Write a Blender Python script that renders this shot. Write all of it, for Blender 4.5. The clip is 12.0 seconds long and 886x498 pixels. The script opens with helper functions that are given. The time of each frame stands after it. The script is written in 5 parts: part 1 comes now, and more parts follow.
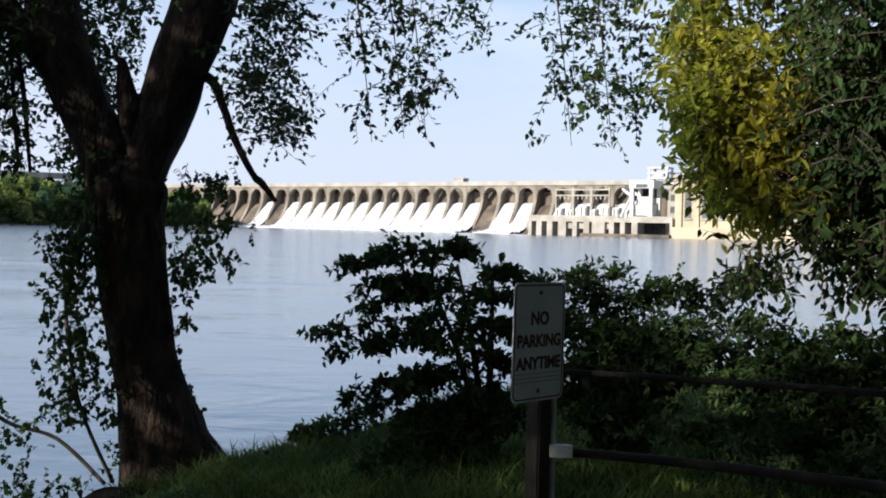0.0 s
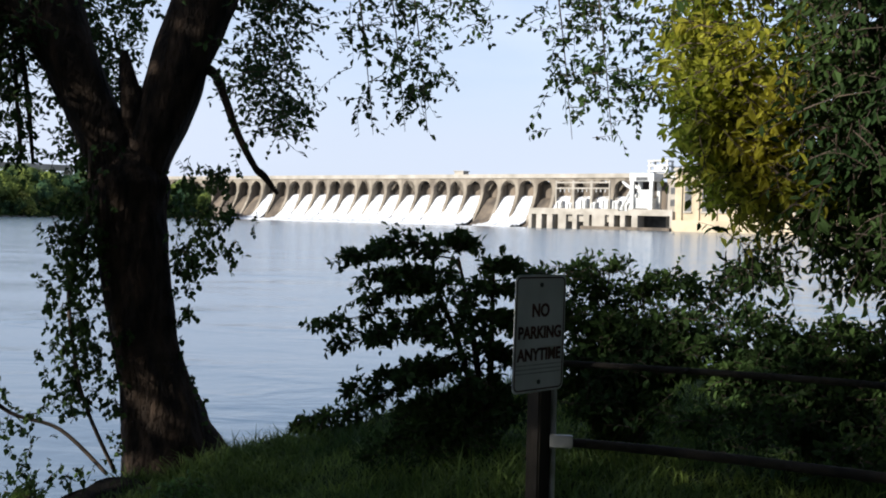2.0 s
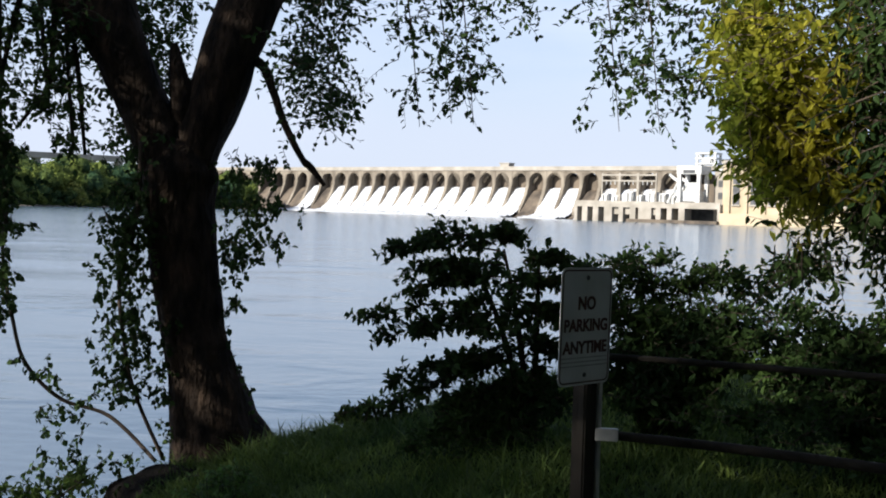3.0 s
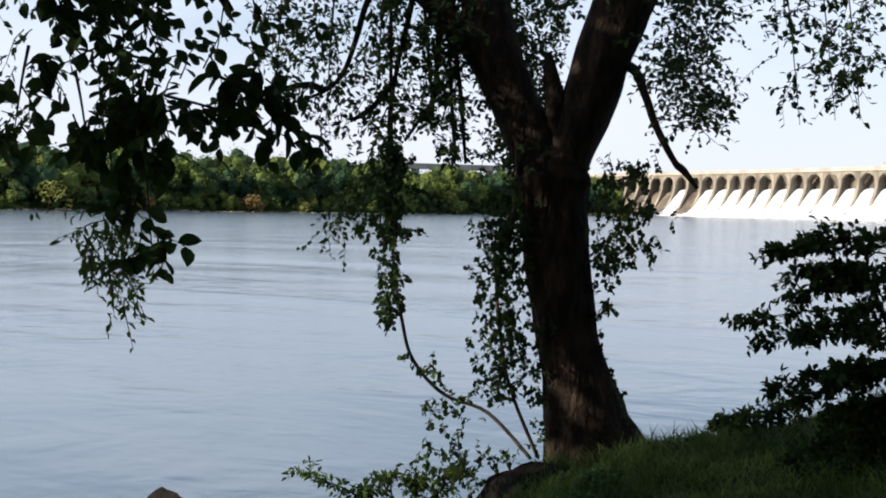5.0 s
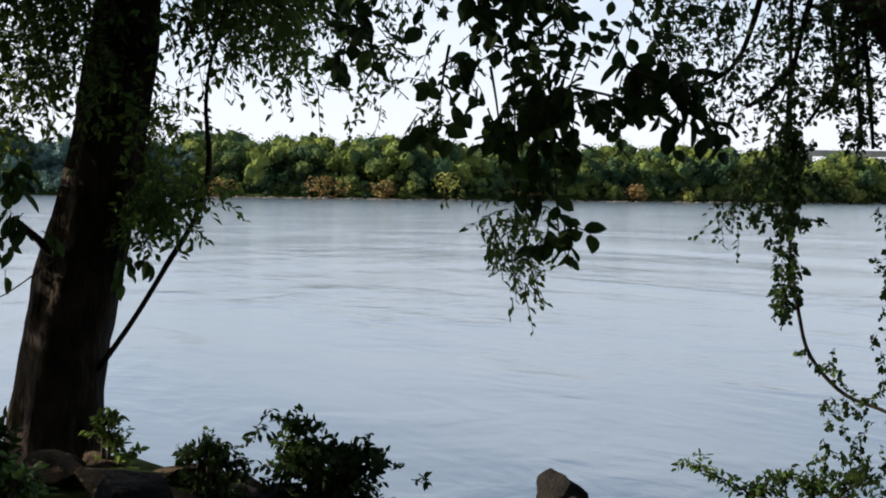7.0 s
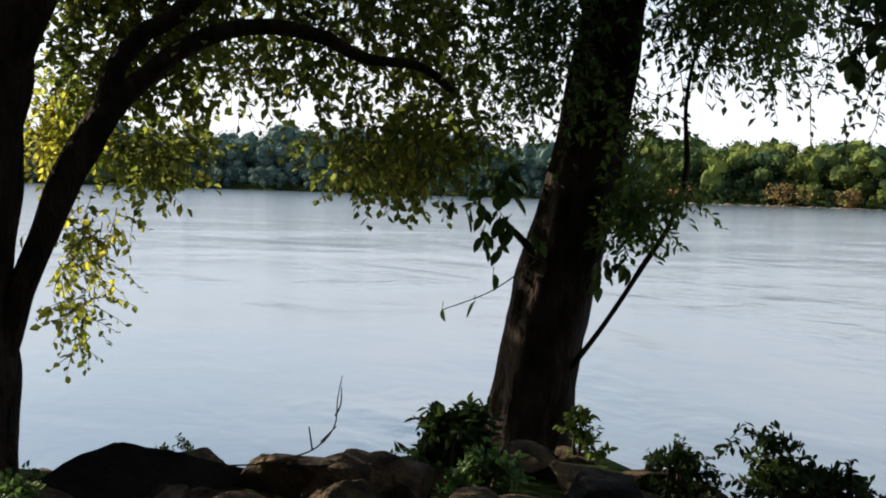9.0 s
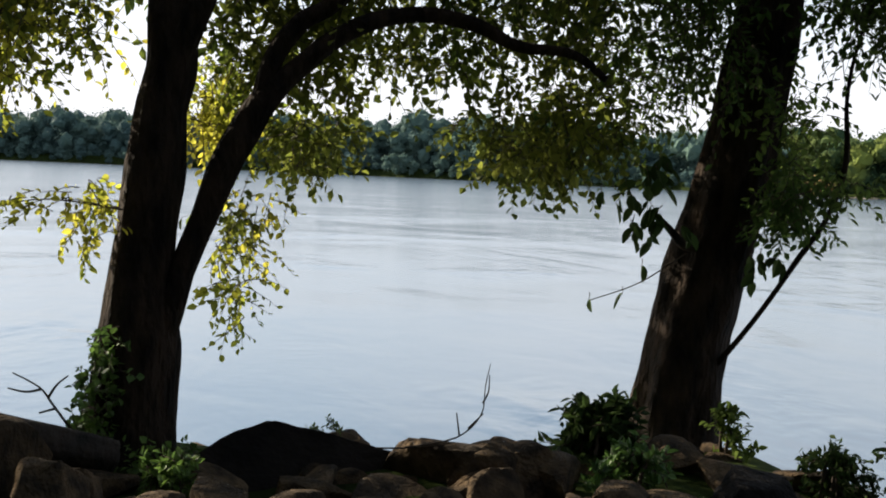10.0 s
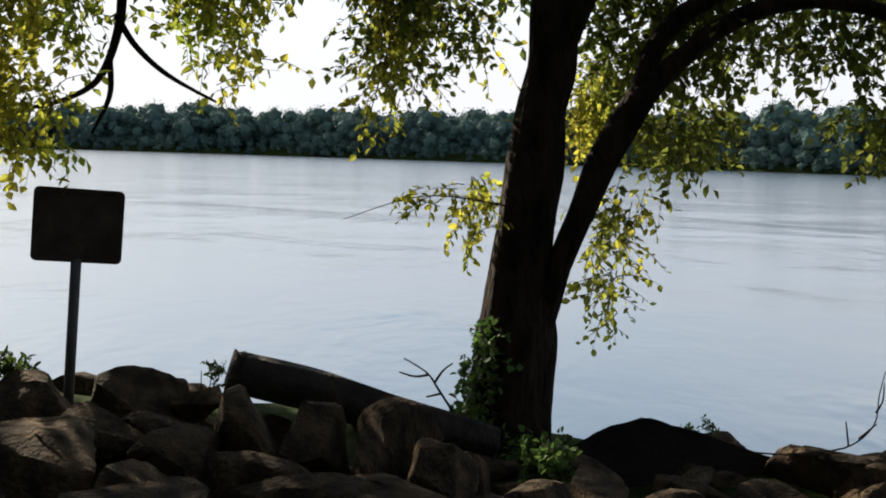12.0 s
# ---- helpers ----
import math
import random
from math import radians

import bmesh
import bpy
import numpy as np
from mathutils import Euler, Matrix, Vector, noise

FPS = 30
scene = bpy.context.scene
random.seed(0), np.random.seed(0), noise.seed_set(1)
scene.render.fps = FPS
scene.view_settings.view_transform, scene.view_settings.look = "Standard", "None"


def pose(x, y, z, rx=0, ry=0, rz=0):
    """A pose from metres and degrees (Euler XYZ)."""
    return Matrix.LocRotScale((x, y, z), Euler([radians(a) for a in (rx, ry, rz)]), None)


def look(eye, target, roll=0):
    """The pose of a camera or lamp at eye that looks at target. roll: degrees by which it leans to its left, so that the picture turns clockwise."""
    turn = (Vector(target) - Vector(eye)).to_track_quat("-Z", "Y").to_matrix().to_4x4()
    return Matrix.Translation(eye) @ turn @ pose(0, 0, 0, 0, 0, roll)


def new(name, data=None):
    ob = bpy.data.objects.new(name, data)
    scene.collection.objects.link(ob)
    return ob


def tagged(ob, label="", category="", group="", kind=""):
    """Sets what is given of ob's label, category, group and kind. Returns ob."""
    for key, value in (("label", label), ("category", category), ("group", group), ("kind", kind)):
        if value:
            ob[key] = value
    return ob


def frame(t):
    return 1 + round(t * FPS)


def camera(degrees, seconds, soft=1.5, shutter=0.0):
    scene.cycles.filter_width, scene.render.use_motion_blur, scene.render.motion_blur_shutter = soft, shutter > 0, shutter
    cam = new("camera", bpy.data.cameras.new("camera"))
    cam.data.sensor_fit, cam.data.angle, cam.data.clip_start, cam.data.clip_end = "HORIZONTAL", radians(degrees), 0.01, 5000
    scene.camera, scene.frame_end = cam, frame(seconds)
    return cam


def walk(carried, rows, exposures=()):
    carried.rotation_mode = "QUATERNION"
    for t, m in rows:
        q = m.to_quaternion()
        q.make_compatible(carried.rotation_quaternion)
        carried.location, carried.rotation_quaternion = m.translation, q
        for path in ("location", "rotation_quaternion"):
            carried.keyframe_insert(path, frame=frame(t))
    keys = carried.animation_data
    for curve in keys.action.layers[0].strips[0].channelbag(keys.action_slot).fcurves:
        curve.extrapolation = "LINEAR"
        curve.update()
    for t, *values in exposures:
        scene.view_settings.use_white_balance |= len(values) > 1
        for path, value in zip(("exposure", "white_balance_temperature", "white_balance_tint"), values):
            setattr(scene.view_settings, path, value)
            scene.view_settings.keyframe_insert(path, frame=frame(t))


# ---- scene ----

# ---- camera: a hand-held pan, turning left on the spot, eye 1.6 m over the bank; the river's surface is z = 0
EYE = 3.4
cam = camera(44.2, 12.0, soft=1.9)
ROWS = [
    # seconds, x, y, z from the eye's mean place, degrees to the left, up, lean to the right
    (0.0, -0.034, 0.387, 0.014, 1.78, -1.22, -1.21),
    (0.5, -0.039, 0.325, 0.015, 1.50, -1.10, -1.36),
    (1.0, -0.038, 0.344, 0.015, 1.38, -1.29, -1.28),
    (1.5, -0.040, 0.343, 0.017, 1.71, -1.46, -1.26),
    (2.0, -0.040, 0.341, 0.015, 1.77, -1.61, -1.33),
    (2.5, -0.041, 0.340, 0.015, 2.40, -1.84, -1.40),
    (2.7, -0.040, 0.337, 0.016, 2.86, -2.00, -1.52),
    (4.3, -0.095, 0.315, 0.002, 15.90, -1.85, -0.85),
    (4.5, -0.096, 0.311, 0.000, 18.18, -1.81, -0.71),
    (5.0, -0.094, 0.293, 0.001, 23.13, -2.22, -0.91),
    (5.5, -0.104, 0.275, -0.000, 28.60, -2.53, -0.48),
    (6.0, -0.110, 0.250, 0.001, 33.67, -2.99, -0.72),
    (6.5, -0.120, 0.238, -0.001, 38.20, -2.87, -0.71),
    (7.0, -0.141, 0.235, -0.004, 43.02, -3.04, -0.71),
    (7.5, -0.161, 0.228, -0.002, 48.43, -2.71, -0.88),
    (7.7, -0.172, 0.220, -0.002, 51.00, -2.80, -1.00),
    (9.3, -0.279, 0.104, -0.010, 68.93, -3.51, -2.09),
    (9.5, -0.287, 0.074, -0.004, 70.19, -3.79, -2.45),
    (10.0, -0.311, 0.040, -0.013, 73.26, -4.06, -2.41),
    (10.5, -0.328, -0.018, -0.019, 77.63, -3.72, -1.73),
    (11.0, -0.343, -0.050, -0.025, 81.83, -4.01, -1.37),
    (11.5, -0.333, -0.070, -0.018, 87.25, -4.68, -1.41),
    (12.0, -0.331, -0.095, -0.017, 91.63, -4.94, -1.69),
]


def cam_pose(x, y, z, yaw, pitch, lean):
    eye = Vector((x, y, EYE + z))
    way = Vector((-math.sin(radians(yaw)) * math.cos(radians(pitch)), math.cos(radians(yaw)) * math.cos(radians(pitch)), math.sin(radians(pitch))))
    return look(eye, eye + way, -lean)


# the phone opens up and warms a little as it turns towards the sun
EXPOSURES = [(0.0, 0.88, 6150, 10), (2.7, 0.88, 6200, 10), (5.5, 1.12, 6750, 10), (7.5, 1.2, 6950, 10), (10.0, 1.36, 7300, 10), (12.0, 1.1, 7200, 10)]
walk(cam, [(r[0], cam_pose(*r[1:])) for r in ROWS], EXPOSURES)

# ---- world and sun
SUN_AZ, SUN_EL = 128.0, 27.0
to_sun = Vector((-math.sin(radians(SUN_AZ)) * math.cos(radians(SUN_EL)), math.cos(radians(SUN_AZ)) * math.cos(radians(SUN_EL)), math.sin(radians(SUN_EL))))
world = bpy.data.worlds.new("sky")
scene.world = world
world.use_nodes = True
wn, wl = world.node_tree.nodes, world.node_tree.links
sky = wn.new("ShaderNodeTexSky")
sky.sky_type, sky.sun_disc = "NISHITA", False
sky.sun_elevation, sky.sun_rotation = radians(SUN_EL), radians(-SUN_AZ)
sky.air_density, sky.dust_density, sky.ozone_density = 1.0, 0.5, 3.0
tc = wn.new("ShaderNodeTexCoord")
mapping = wn.new("ShaderNodeMapping")
mapping.inputs["Scale"].default_value = (1.0, 1.0, 3.5)
cloud = wn.new("ShaderNodeTexNoise")
cloud.inputs["Scale"].default_value, cloud.inputs["Detail"].default_value = 2.6, 7.0
ramp = wn.new("ShaderNodeValToRGB")
ramp.color_ramp.elements[0].position, ramp.color_ramp.elements[1].position = 0.42, 0.85
mix = wn.new("ShaderNodeMix")
mix.data_type = "RGBA"
mix.inputs["B"].default_value = (7.6, 7.9, 9.0, 1)
wl.new(tc.outputs["Generated"], mapping.inputs["Vector"])
wl.new(mapping.outputs["Vector"], cloud.inputs["Vector"])
wl.new(cloud.outputs["Fac"], ramp.inputs["Fac"])
wl.new(ramp.outputs["Color"], mix.inputs["Factor"])
wl.new(sky.outputs["Color"], mix.inputs["A"])
# pale summer haze that thins with height
split = wn.new("ShaderNodeSeparateXYZ")
haze = wn.new("ShaderNodeMapRange")
haze.inputs["From Min"].default_value, haze.inputs["From Max"].default_value = 0.07, 0.3
haze.inputs["To Min"].default_value, haze.inputs["To Max"].default_value = 0.92, 0.0
hazy = wn.new("ShaderNodeMix")
hazy.data_type = "RGBA"
hazy.inputs["B"].default_value = (5.15, 5.55, 6.5, 1)
wl.new(tc.outputs["Generated"], split.inputs["Vector"])
wl.new(split.outputs["Z"], haze.inputs["Value"])
wl.new(haze.outputs["Result"], hazy.inputs["Factor"])
wl.new(mix.outputs["Result"], hazy.inputs["A"])
wl.new(hazy.outputs["Result"], wn["Background"].inputs["Color"])
wn["Background"].inputs["Strength"].default_value = 0.08
sun = new("sun", bpy.data.lights.new("sun", "SUN"))
sun.data.energy, sun.data.angle, sun.data.color = 4.6, radians(0.5), (1.0, 0.93, 0.82)
sun.matrix_basis = look(to_sun * 100, (0, 0, 0))


# ---- materials
def material(name, a, b, scale=4.0, rough=0.8, bump=0.3, bump_scale=None, detail=6.0, metallic=0.0, translucent=0.0, spec=0.4, stretch=(1, 1, 1), islands=0.0, random_tint=0.0, ramp=(0.35, 0.65), bump_dist=0.02):
    """A mottled surface between colours a and b, with fine relief."""
    m = bpy.data.materials.new(name)
    m.use_nodes = True
    n, l = m.node_tree.nodes, m.node_tree.links
    bsdf = n["Principled BSDF"]
    co = n.new("ShaderNodeTexCoord")
    mp = n.new("ShaderNodeMapping")
    mp.inputs["Scale"].default_value = stretch
    l.new(co.outputs["Object"], mp.inputs["Vector"])
    big = n.new("ShaderNodeTexNoise")
    big.inputs["Scale"].default_value, big.inputs["Detail"].default_value = scale, detail
    l.new(mp.outputs["Vector"], big.inputs["Vector"])
    cr = n.new("ShaderNodeValToRGB")
    cr.color_ramp.elements[0].position, cr.color_ramp.elements[1].position = ramp
    cr.color_ramp.elements[0].color, cr.color_ramp.elements[1].color = (*a, 1), (*b, 1)
    l.new(big.outputs["Fac"], cr.inputs["Fac"])
    colour = cr.outputs["Color"]
    if islands or random_tint:
        hsv = n.new("ShaderNodeHueSaturation")
        mr = n.new("ShaderNodeMapRange")
        amount = islands or random_tint
        mr.inputs["To Min"].default_value, mr.inputs["To Max"].default_value = 1 - amount, 1 + amount
        if islands:
            l.new(n.new("ShaderNodeNewGeometry").outputs["Random Per Island"], mr.inputs["Value"])
        else:
            l.new(n.new("ShaderNodeObjectInfo").outputs["Random"], mr.inputs["Value"])
        l.new(mr.outputs["Result"], hsv.inputs["Value"])
        l.new(colour, hsv.inputs["Color"])
        colour = hsv.outputs["Color"]
    l.new(colour, bsdf.inputs["Base Color"])
    bsdf.inputs["Roughness"].default_value, bsdf.inputs["Metallic"].default_value = rough, metallic
    bsdf.inputs["Specular IOR Level"].default_value = spec
    if bump:
        fine = n.new("ShaderNodeTexNoise")
        fine.inputs["Scale"].default_value, fine.inputs["Detail"].default_value = bump_scale or scale * 4, 8.0
        l.new(mp.outputs["Vector"], fine.inputs["Vector"])
        bp = n.new("ShaderNodeBump")
        bp.inputs["Strength"].default_value, bp.inputs["Distance"].default_value = bump, bump_dist
        l.new(fine.outputs["Fac"], bp.inputs["Height"])
        l.new(bp.outputs["Normal"], bsdf.inputs["Normal"])
    if translucent:
        tr = n.new("ShaderNodeBsdfTranslucent")
        gain = n.new("ShaderNodeHueSaturation")
        gain.inputs["Value"].default_value, gain.inputs["Saturation"].default_value = 1.9, 0.95
        l.new(colour, gain.inputs["Color"])
        l.new(gain.outputs["Color"], tr.inputs["Color"])
        mx = n.new("ShaderNodeMixShader")
        mx.inputs["Fac"].default_value = translucent
        l.new(bsdf.outputs["BSDF"], mx.inputs[1])
        l.new(tr.outputs["BSDF"], mx.inputs[2])
        l.new(mx.outputs["Shader"], n["Material Output"].inputs["Surface"])
    return m


M_BARK = material("bark", (0.009, 0.007, 0.0055), (0.042, 0.028, 0.019), 9, 0.95, 1.0, 26, stretch=(1, 1, 0.4), bump_dist=0.08, spec=0.15)
M_TWIG = material("twig", (0.03, 0.022, 0.016), (0.07, 0.05, 0.035), 9, 0.9, 0.3)
M_LEAF = material("leaf_green", (0.03, 0.06, 0.013), (0.08, 0.115, 0.022), 1.2, 0.7, 0, spec=0.15, translucent=0.45, islands=0.35)
# sunlit copy of the leaf: the sun's yellow is in the base colour
M_LEAF_SUN = material("leaf_sunlit_tint", (0.1, 0.14, 0.014), (0.29, 0.265, 0.026), 1.6, 0.7, 0, spec=0.15, translucent=0.6, islands=0.4)
# half-lit copy: partial sunlight mixed into the leaf colour
M_LEAF_HALF_LIT = material("leaf_half_lit", (0.045, 0.07, 0.012), (0.125, 0.135, 0.02), 1.0, 0.7, 0, spec=0.15, translucent=0.5, islands=0.4)
# shaded copy of the leaf: shade is put into the darker base colour
M_LEAF_SHADE = material("leaf_shade_tint", (0.016, 0.034, 0.01), (0.04, 0.068, 0.016), 1.5, 0.7, 0, spec=0.12, translucent=0.22, islands=0.35)
M_IVY = material("ivy_leaf", (0.04, 0.09, 0.02), (0.09, 0.16, 0.03), 3, 0.5, 0, translucent=0.3, islands=0.4)
M_WOODS = material("far_foliage", (0.028, 0.056, 0.028), (0.12, 0.15, 0.036), 0.07, 0.8, 0, translucent=0.2, islands=0.3, ramp=(0.42, 0.6), spec=0.05)
# distance haze is put into this bluer leaf colour
M_WOODS_HAZE = material("hazed_far_foliage", (0.055, 0.097, 0.092), (0.085, 0.138, 0.11), 0.05, 0.8, 0, translucent=0.15, islands=0.06, spec=0.05)
M_GRASS = material("grass", (0.036, 0.07, 0.012), (0.12, 0.165, 0.028), 1.5, 0.7, 0, translucent=0.3, islands=0.4)
M_SOIL = material("bank_soil", (0.012, 0.018, 0.006), (0.03, 0.046, 0.01), 1.1, 0.98, 0.8, 9, bump_dist=0.05, spec=0.03)
M_ROCK = material("sandstone_rock", (0.03, 0.024, 0.018), (0.125, 0.085, 0.05), 2.2, 0.95, 0.9, 14, random_tint=0.3, bump_dist=0.04, spec=0.1)
# copy of the rock with shade put into a near-black base colour
M_SHADE_ROCK = material("shade_rock", (0.005, 0.0045, 0.004), (0.016, 0.013, 0.011), 2.2, 0.9, 0.9, 14, random_tint=0.3, bump_dist=0.04, spec=0.1)
M_LOG = material("weathered_log", (0.009, 0.007, 0.006), (0.03, 0.021, 0.014), 6, 0.9, 0.9, 20, stretch=(0.25, 1, 1), bump_dist=0.04)
M_CONC = material("dam_concrete", (0.11, 0.09, 0.068), (0.27, 0.232, 0.18), 0.16, 0.9, 0.3, 0.8, stretch=(1, 1, 0.35))
M_CONC_PALE = material("pale_concrete", (0.26, 0.235, 0.195), (0.38, 0.345, 0.295), 0.15, 0.9, 0.2, 0.9)
# darker brown concrete of the back wall, gates, dry bays and footing
M_CONC_DARK = material("dark_concrete", (0.05, 0.04, 0.031), (0.16, 0.125, 0.09), 0.16, 0.8, 0.3, 0.9, stretch=(1, 1, 0.3))
M_STONE = material("powerhouse_stone", (0.33, 0.27, 0.18), (0.46, 0.38, 0.26), 0.1, 0.9, 0.2, 0.9)
M_FOAM = material("white_water", (0.42, 0.44, 0.47), (0.72, 0.72, 0.72), 0.5, 0.7, 0.6, 1.2, stretch=(1, 1, 0.25), bump_dist=0.4)
M_STEEL = material("painted_steel", (0.42, 0.42, 0.4), (0.58, 0.58, 0.56), 0.5, 0.5, 0.1)
M_GATE = material("dark_steel", (0.04, 0.042, 0.045), (0.1, 0.1, 0.1), 0.4, 0.6, 0.2)
M_SIGN = material("sign_face", (0.62, 0.62, 0.6), (0.74, 0.74, 0.72), 7, 0.45, 0.05)
M_INK = material("sign_ink", (0.05, 0.015, 0.014), (0.09, 0.025, 0.02), 20, 0.5, 0)
M_POST = material("dark_wood_post", (0.012, 0.01, 0.008), (0.034, 0.027, 0.02), 6, 0.9, 0.6, 30, stretch=(1, 1, 0.15))
M_GALV = material("galvanised_steel", (0.33, 0.33, 0.32), (0.5, 0.5, 0.48), 12, 0.5, 0.1, metallic=0.6)
M_BOARD = material("brown_board", (0.03, 0.02, 0.014), (0.06, 0.04, 0.028), 8, 0.8, 0.4, 30, stretch=(0.2, 1, 1))


def water_material():
    m = bpy.data.materials.new("river_water")
    m.use_nodes = True
    n, l = m.node_tree.nodes, m.node_tree.links
    bsdf = n["Principled BSDF"]
    bsdf.inputs["Base Color"].default_value = (0.08, 0.115, 0.15, 1)
    bsdf.inputs["Roughness"].default_value, bsdf.inputs["IOR"].default_value = 0.17, 2.1
    co = n.new("ShaderNodeTexCoord")

    def swell(scale, stretch, detail, distortion):
        mp = n.new("ShaderNodeMapping")
        mp.inputs["Scale"].default_value, mp.inputs["Rotation"].default_value = (stretch, 1.0, 1.0), (0, 0, radians(40))
        l.new(co.outputs["Object"], mp.inputs["Vector"])
        tex = n.new("ShaderNodeTexNoise")
        tex.inputs["Scale"].default_value, tex.inputs["Detail"].default_value, tex.inputs["Distortion"].default_value = scale, detail, distortion
        l.new(mp.outputs["Vector"], tex.inputs["Vector"])
        return tex.outputs["Fac"]

    def maths(kind, a, b):
        node = n.new("ShaderNodeMath")
        node.operation = kind
        for k, v in enumerate((a, b)):
            if isinstance(v, float):
                node.inputs[k].default_value = v
            else:
                l.new(v, node.inputs[k])
        return node.outputs[0]

    # ripples gather in patches, with calm sheets between them
    patch = n.new("ShaderNodeMapRange")
    patch.inputs["From Min"].default_value, patch.inputs["From Max"].default_value = 0.48, 0.72
    l.new(swell(0.085, 0.7, 4.0, 1.2), patch.inputs["Value"])
    ripples = maths("ADD", maths("MULTIPLY", swell(0.55, 0.6, 3.0, 0.8), 0.5), maths("MULTIPLY", swell(2.2, 0.7, 3.0, 0.5), 0.1))
    ripples = maths("MULTIPLY", ripples, maths("ADD", maths("MULTIPLY", patch.outputs["Result"], 0.9), 0.22))
    height = maths("ADD", ripples, maths("MULTIPLY", swell(0.05, 0.8, 2.0, 0.6), 2.0))
    bp = n.new("ShaderNodeBump")
    bp.inputs["Strength"].default_value, bp.inputs["Distance"].default_value = 0.44, 0.4
    l.new(height, bp.inputs["Height"])
    l.new(bp.outputs["Normal"], bsdf.inputs["Normal"])
    return m


M_WATER = water_material()


# ---- helpers for shapes
def at(az, el, d):
    """The place d metres off, az degrees to the left of the first view, el degrees over the eye's level."""
    return Vector((-math.sin(radians(az)) * d, math.cos(radians(az)) * d, EYE + d * math.tan(radians(el))))


def mesh_of(name, verts, faces, mat, smooth=False):
    me = bpy.data.meshes.new(name)
    me.from_pydata([tuple(v) for v in verts], [], faces)
    me.materials.append(mat)
    if smooth:
        me.shade_smooth()
    return me


def part(name, bm, mat, parent=None, label="", smooth=False):
    """Links a bmesh, or a tuple of vertices and faces, as one mesh object under a thing."""
    if isinstance(bm, tuple):
        me = mesh_of(name, bm[0], bm[1], mat, smooth)
    else:
        me = bpy.data.meshes.new(name)
        bm.to_mesh(me)
        bm.free()
        me.materials.append(mat)
        if smooth:
            me.shade_smooth()
    ob = new(name, me)
    if parent:
        ob.parent = parent
        # the parts' meshes are in world coordinates; a sub-part's parent already undoes the thing's place
        ob.matrix_parent_inverse = Matrix.Identity(4) if parent.parent else parent.matrix_basis.inverted()
    if label:
        tagged(ob, label)
    return ob


def thing(name, place, label, category, group="", kind=""):
    ob = new(name)
    ob.empty_display_size = 0.2
    ob.location = place
    return tagged(ob, label, category, group, kind)


def box(bm, lo, hi, m=None):
    r = bmesh.ops.create_cube(bm, size=1.0)
    lo, hi = Vector(lo), Vector(hi)
    for v in r["verts"]:
        v.co = Vector((lo[i] + (v.co[i] + 0.5) * (hi[i] - lo[i]) for i in range(3)))
        if m:
            v.co = m @ v.co
    return r["verts"]


def box_bm(lo, hi, m=None, bevel=0.0):
    bm = bmesh.new()
    box(bm, lo, hi, m)
    if bevel:
        bmesh.ops.bevel(bm, geom=bm.edges[:], offset=bevel, segments=2, affect="EDGES")
    return bm


def smooth_path(pts, steps=6):
    """A Catmull-Rom line through points (Vector, radius)."""
    out = []
    n = len(pts)
    for i in range(n - 1):
        a, b, c, d = (pts[max(i - 1, 0)], pts[i], pts[i + 1], pts[min(i + 2, n - 1)])
        for k in range(steps):
            t = k / steps
            w = (-0.5 * t**3 + t**2 - 0.5 * t, 1.5 * t**3 - 2.5 * t**2 + 1, -1.5 * t**3 + 2 * t**2 + 0.5 * t, 0.5 * t**3 - 0.5 * t**2)
            out.append((a[0] * w[0] + b[0] * w[1] + c[0] * w[2] + d[0] * w[3], b[1] * (1 - t) + c[1] * t))
    return out + [pts[-1]]


def tube(pts, sides=8, rough=0.0, seed=0.0, cap=True):
    """Vertices and faces of a tube through (Vector, radius); rough makes its skin lumpy."""
    verts, faces = [], []
    n = len(pts)
    side = Vector((1, 0, 0))
    for i, (p, r) in enumerate(pts):
        way = (pts[min(i + 1, n - 1)][0] - pts[max(i - 1, 0)][0]).normalized()
        side = (side - way * side.dot(way))
        side = side.normalized() if side.length > 1e-4 else way.orthogonal().normalized()
        other = way.cross(side)
        for k in range(sides):
            a = 2 * math.pi * k / sides
            d = side * math.cos(a) + other * math.sin(a)
            f = 1.0
            if rough:
                f += rough * (noise.noise(Vector((d.x * 2.2 + seed, d.y * 2.2, p.z * 1.3 + seed))) + 0.5 * noise.noise(Vector((d.x * 7 + seed, d.y * 7, p.z * 2.5))) + 0.3 * noise.noise(Vector((d.x * 17 + seed, d.y * 17, p.z * 5))))
            verts.append(p + d * r * f)
    for i in range(n - 1):
        for k in range(sides):
            a, b = i * sides + k, i * sides + (k + 1) % sides
            faces.append((a, b, b + sides, a + sides))
    if cap:
        faces.append(tuple(range((n - 1) * sides, n * sides)))
        faces.append(tuple(reversed(range(sides))))
    return verts, faces


def add(acc, made):
    base = len(acc[0])
    acc[0].extend(made[0])
    acc[1].extend(tuple(i + base for i in f) for f in made[1])


rng = np.random.default_rng(7)


def reseed(seed):
    """Gives each thing its own random numbers."""
    global rng
    rng = np.random.default_rng(seed)


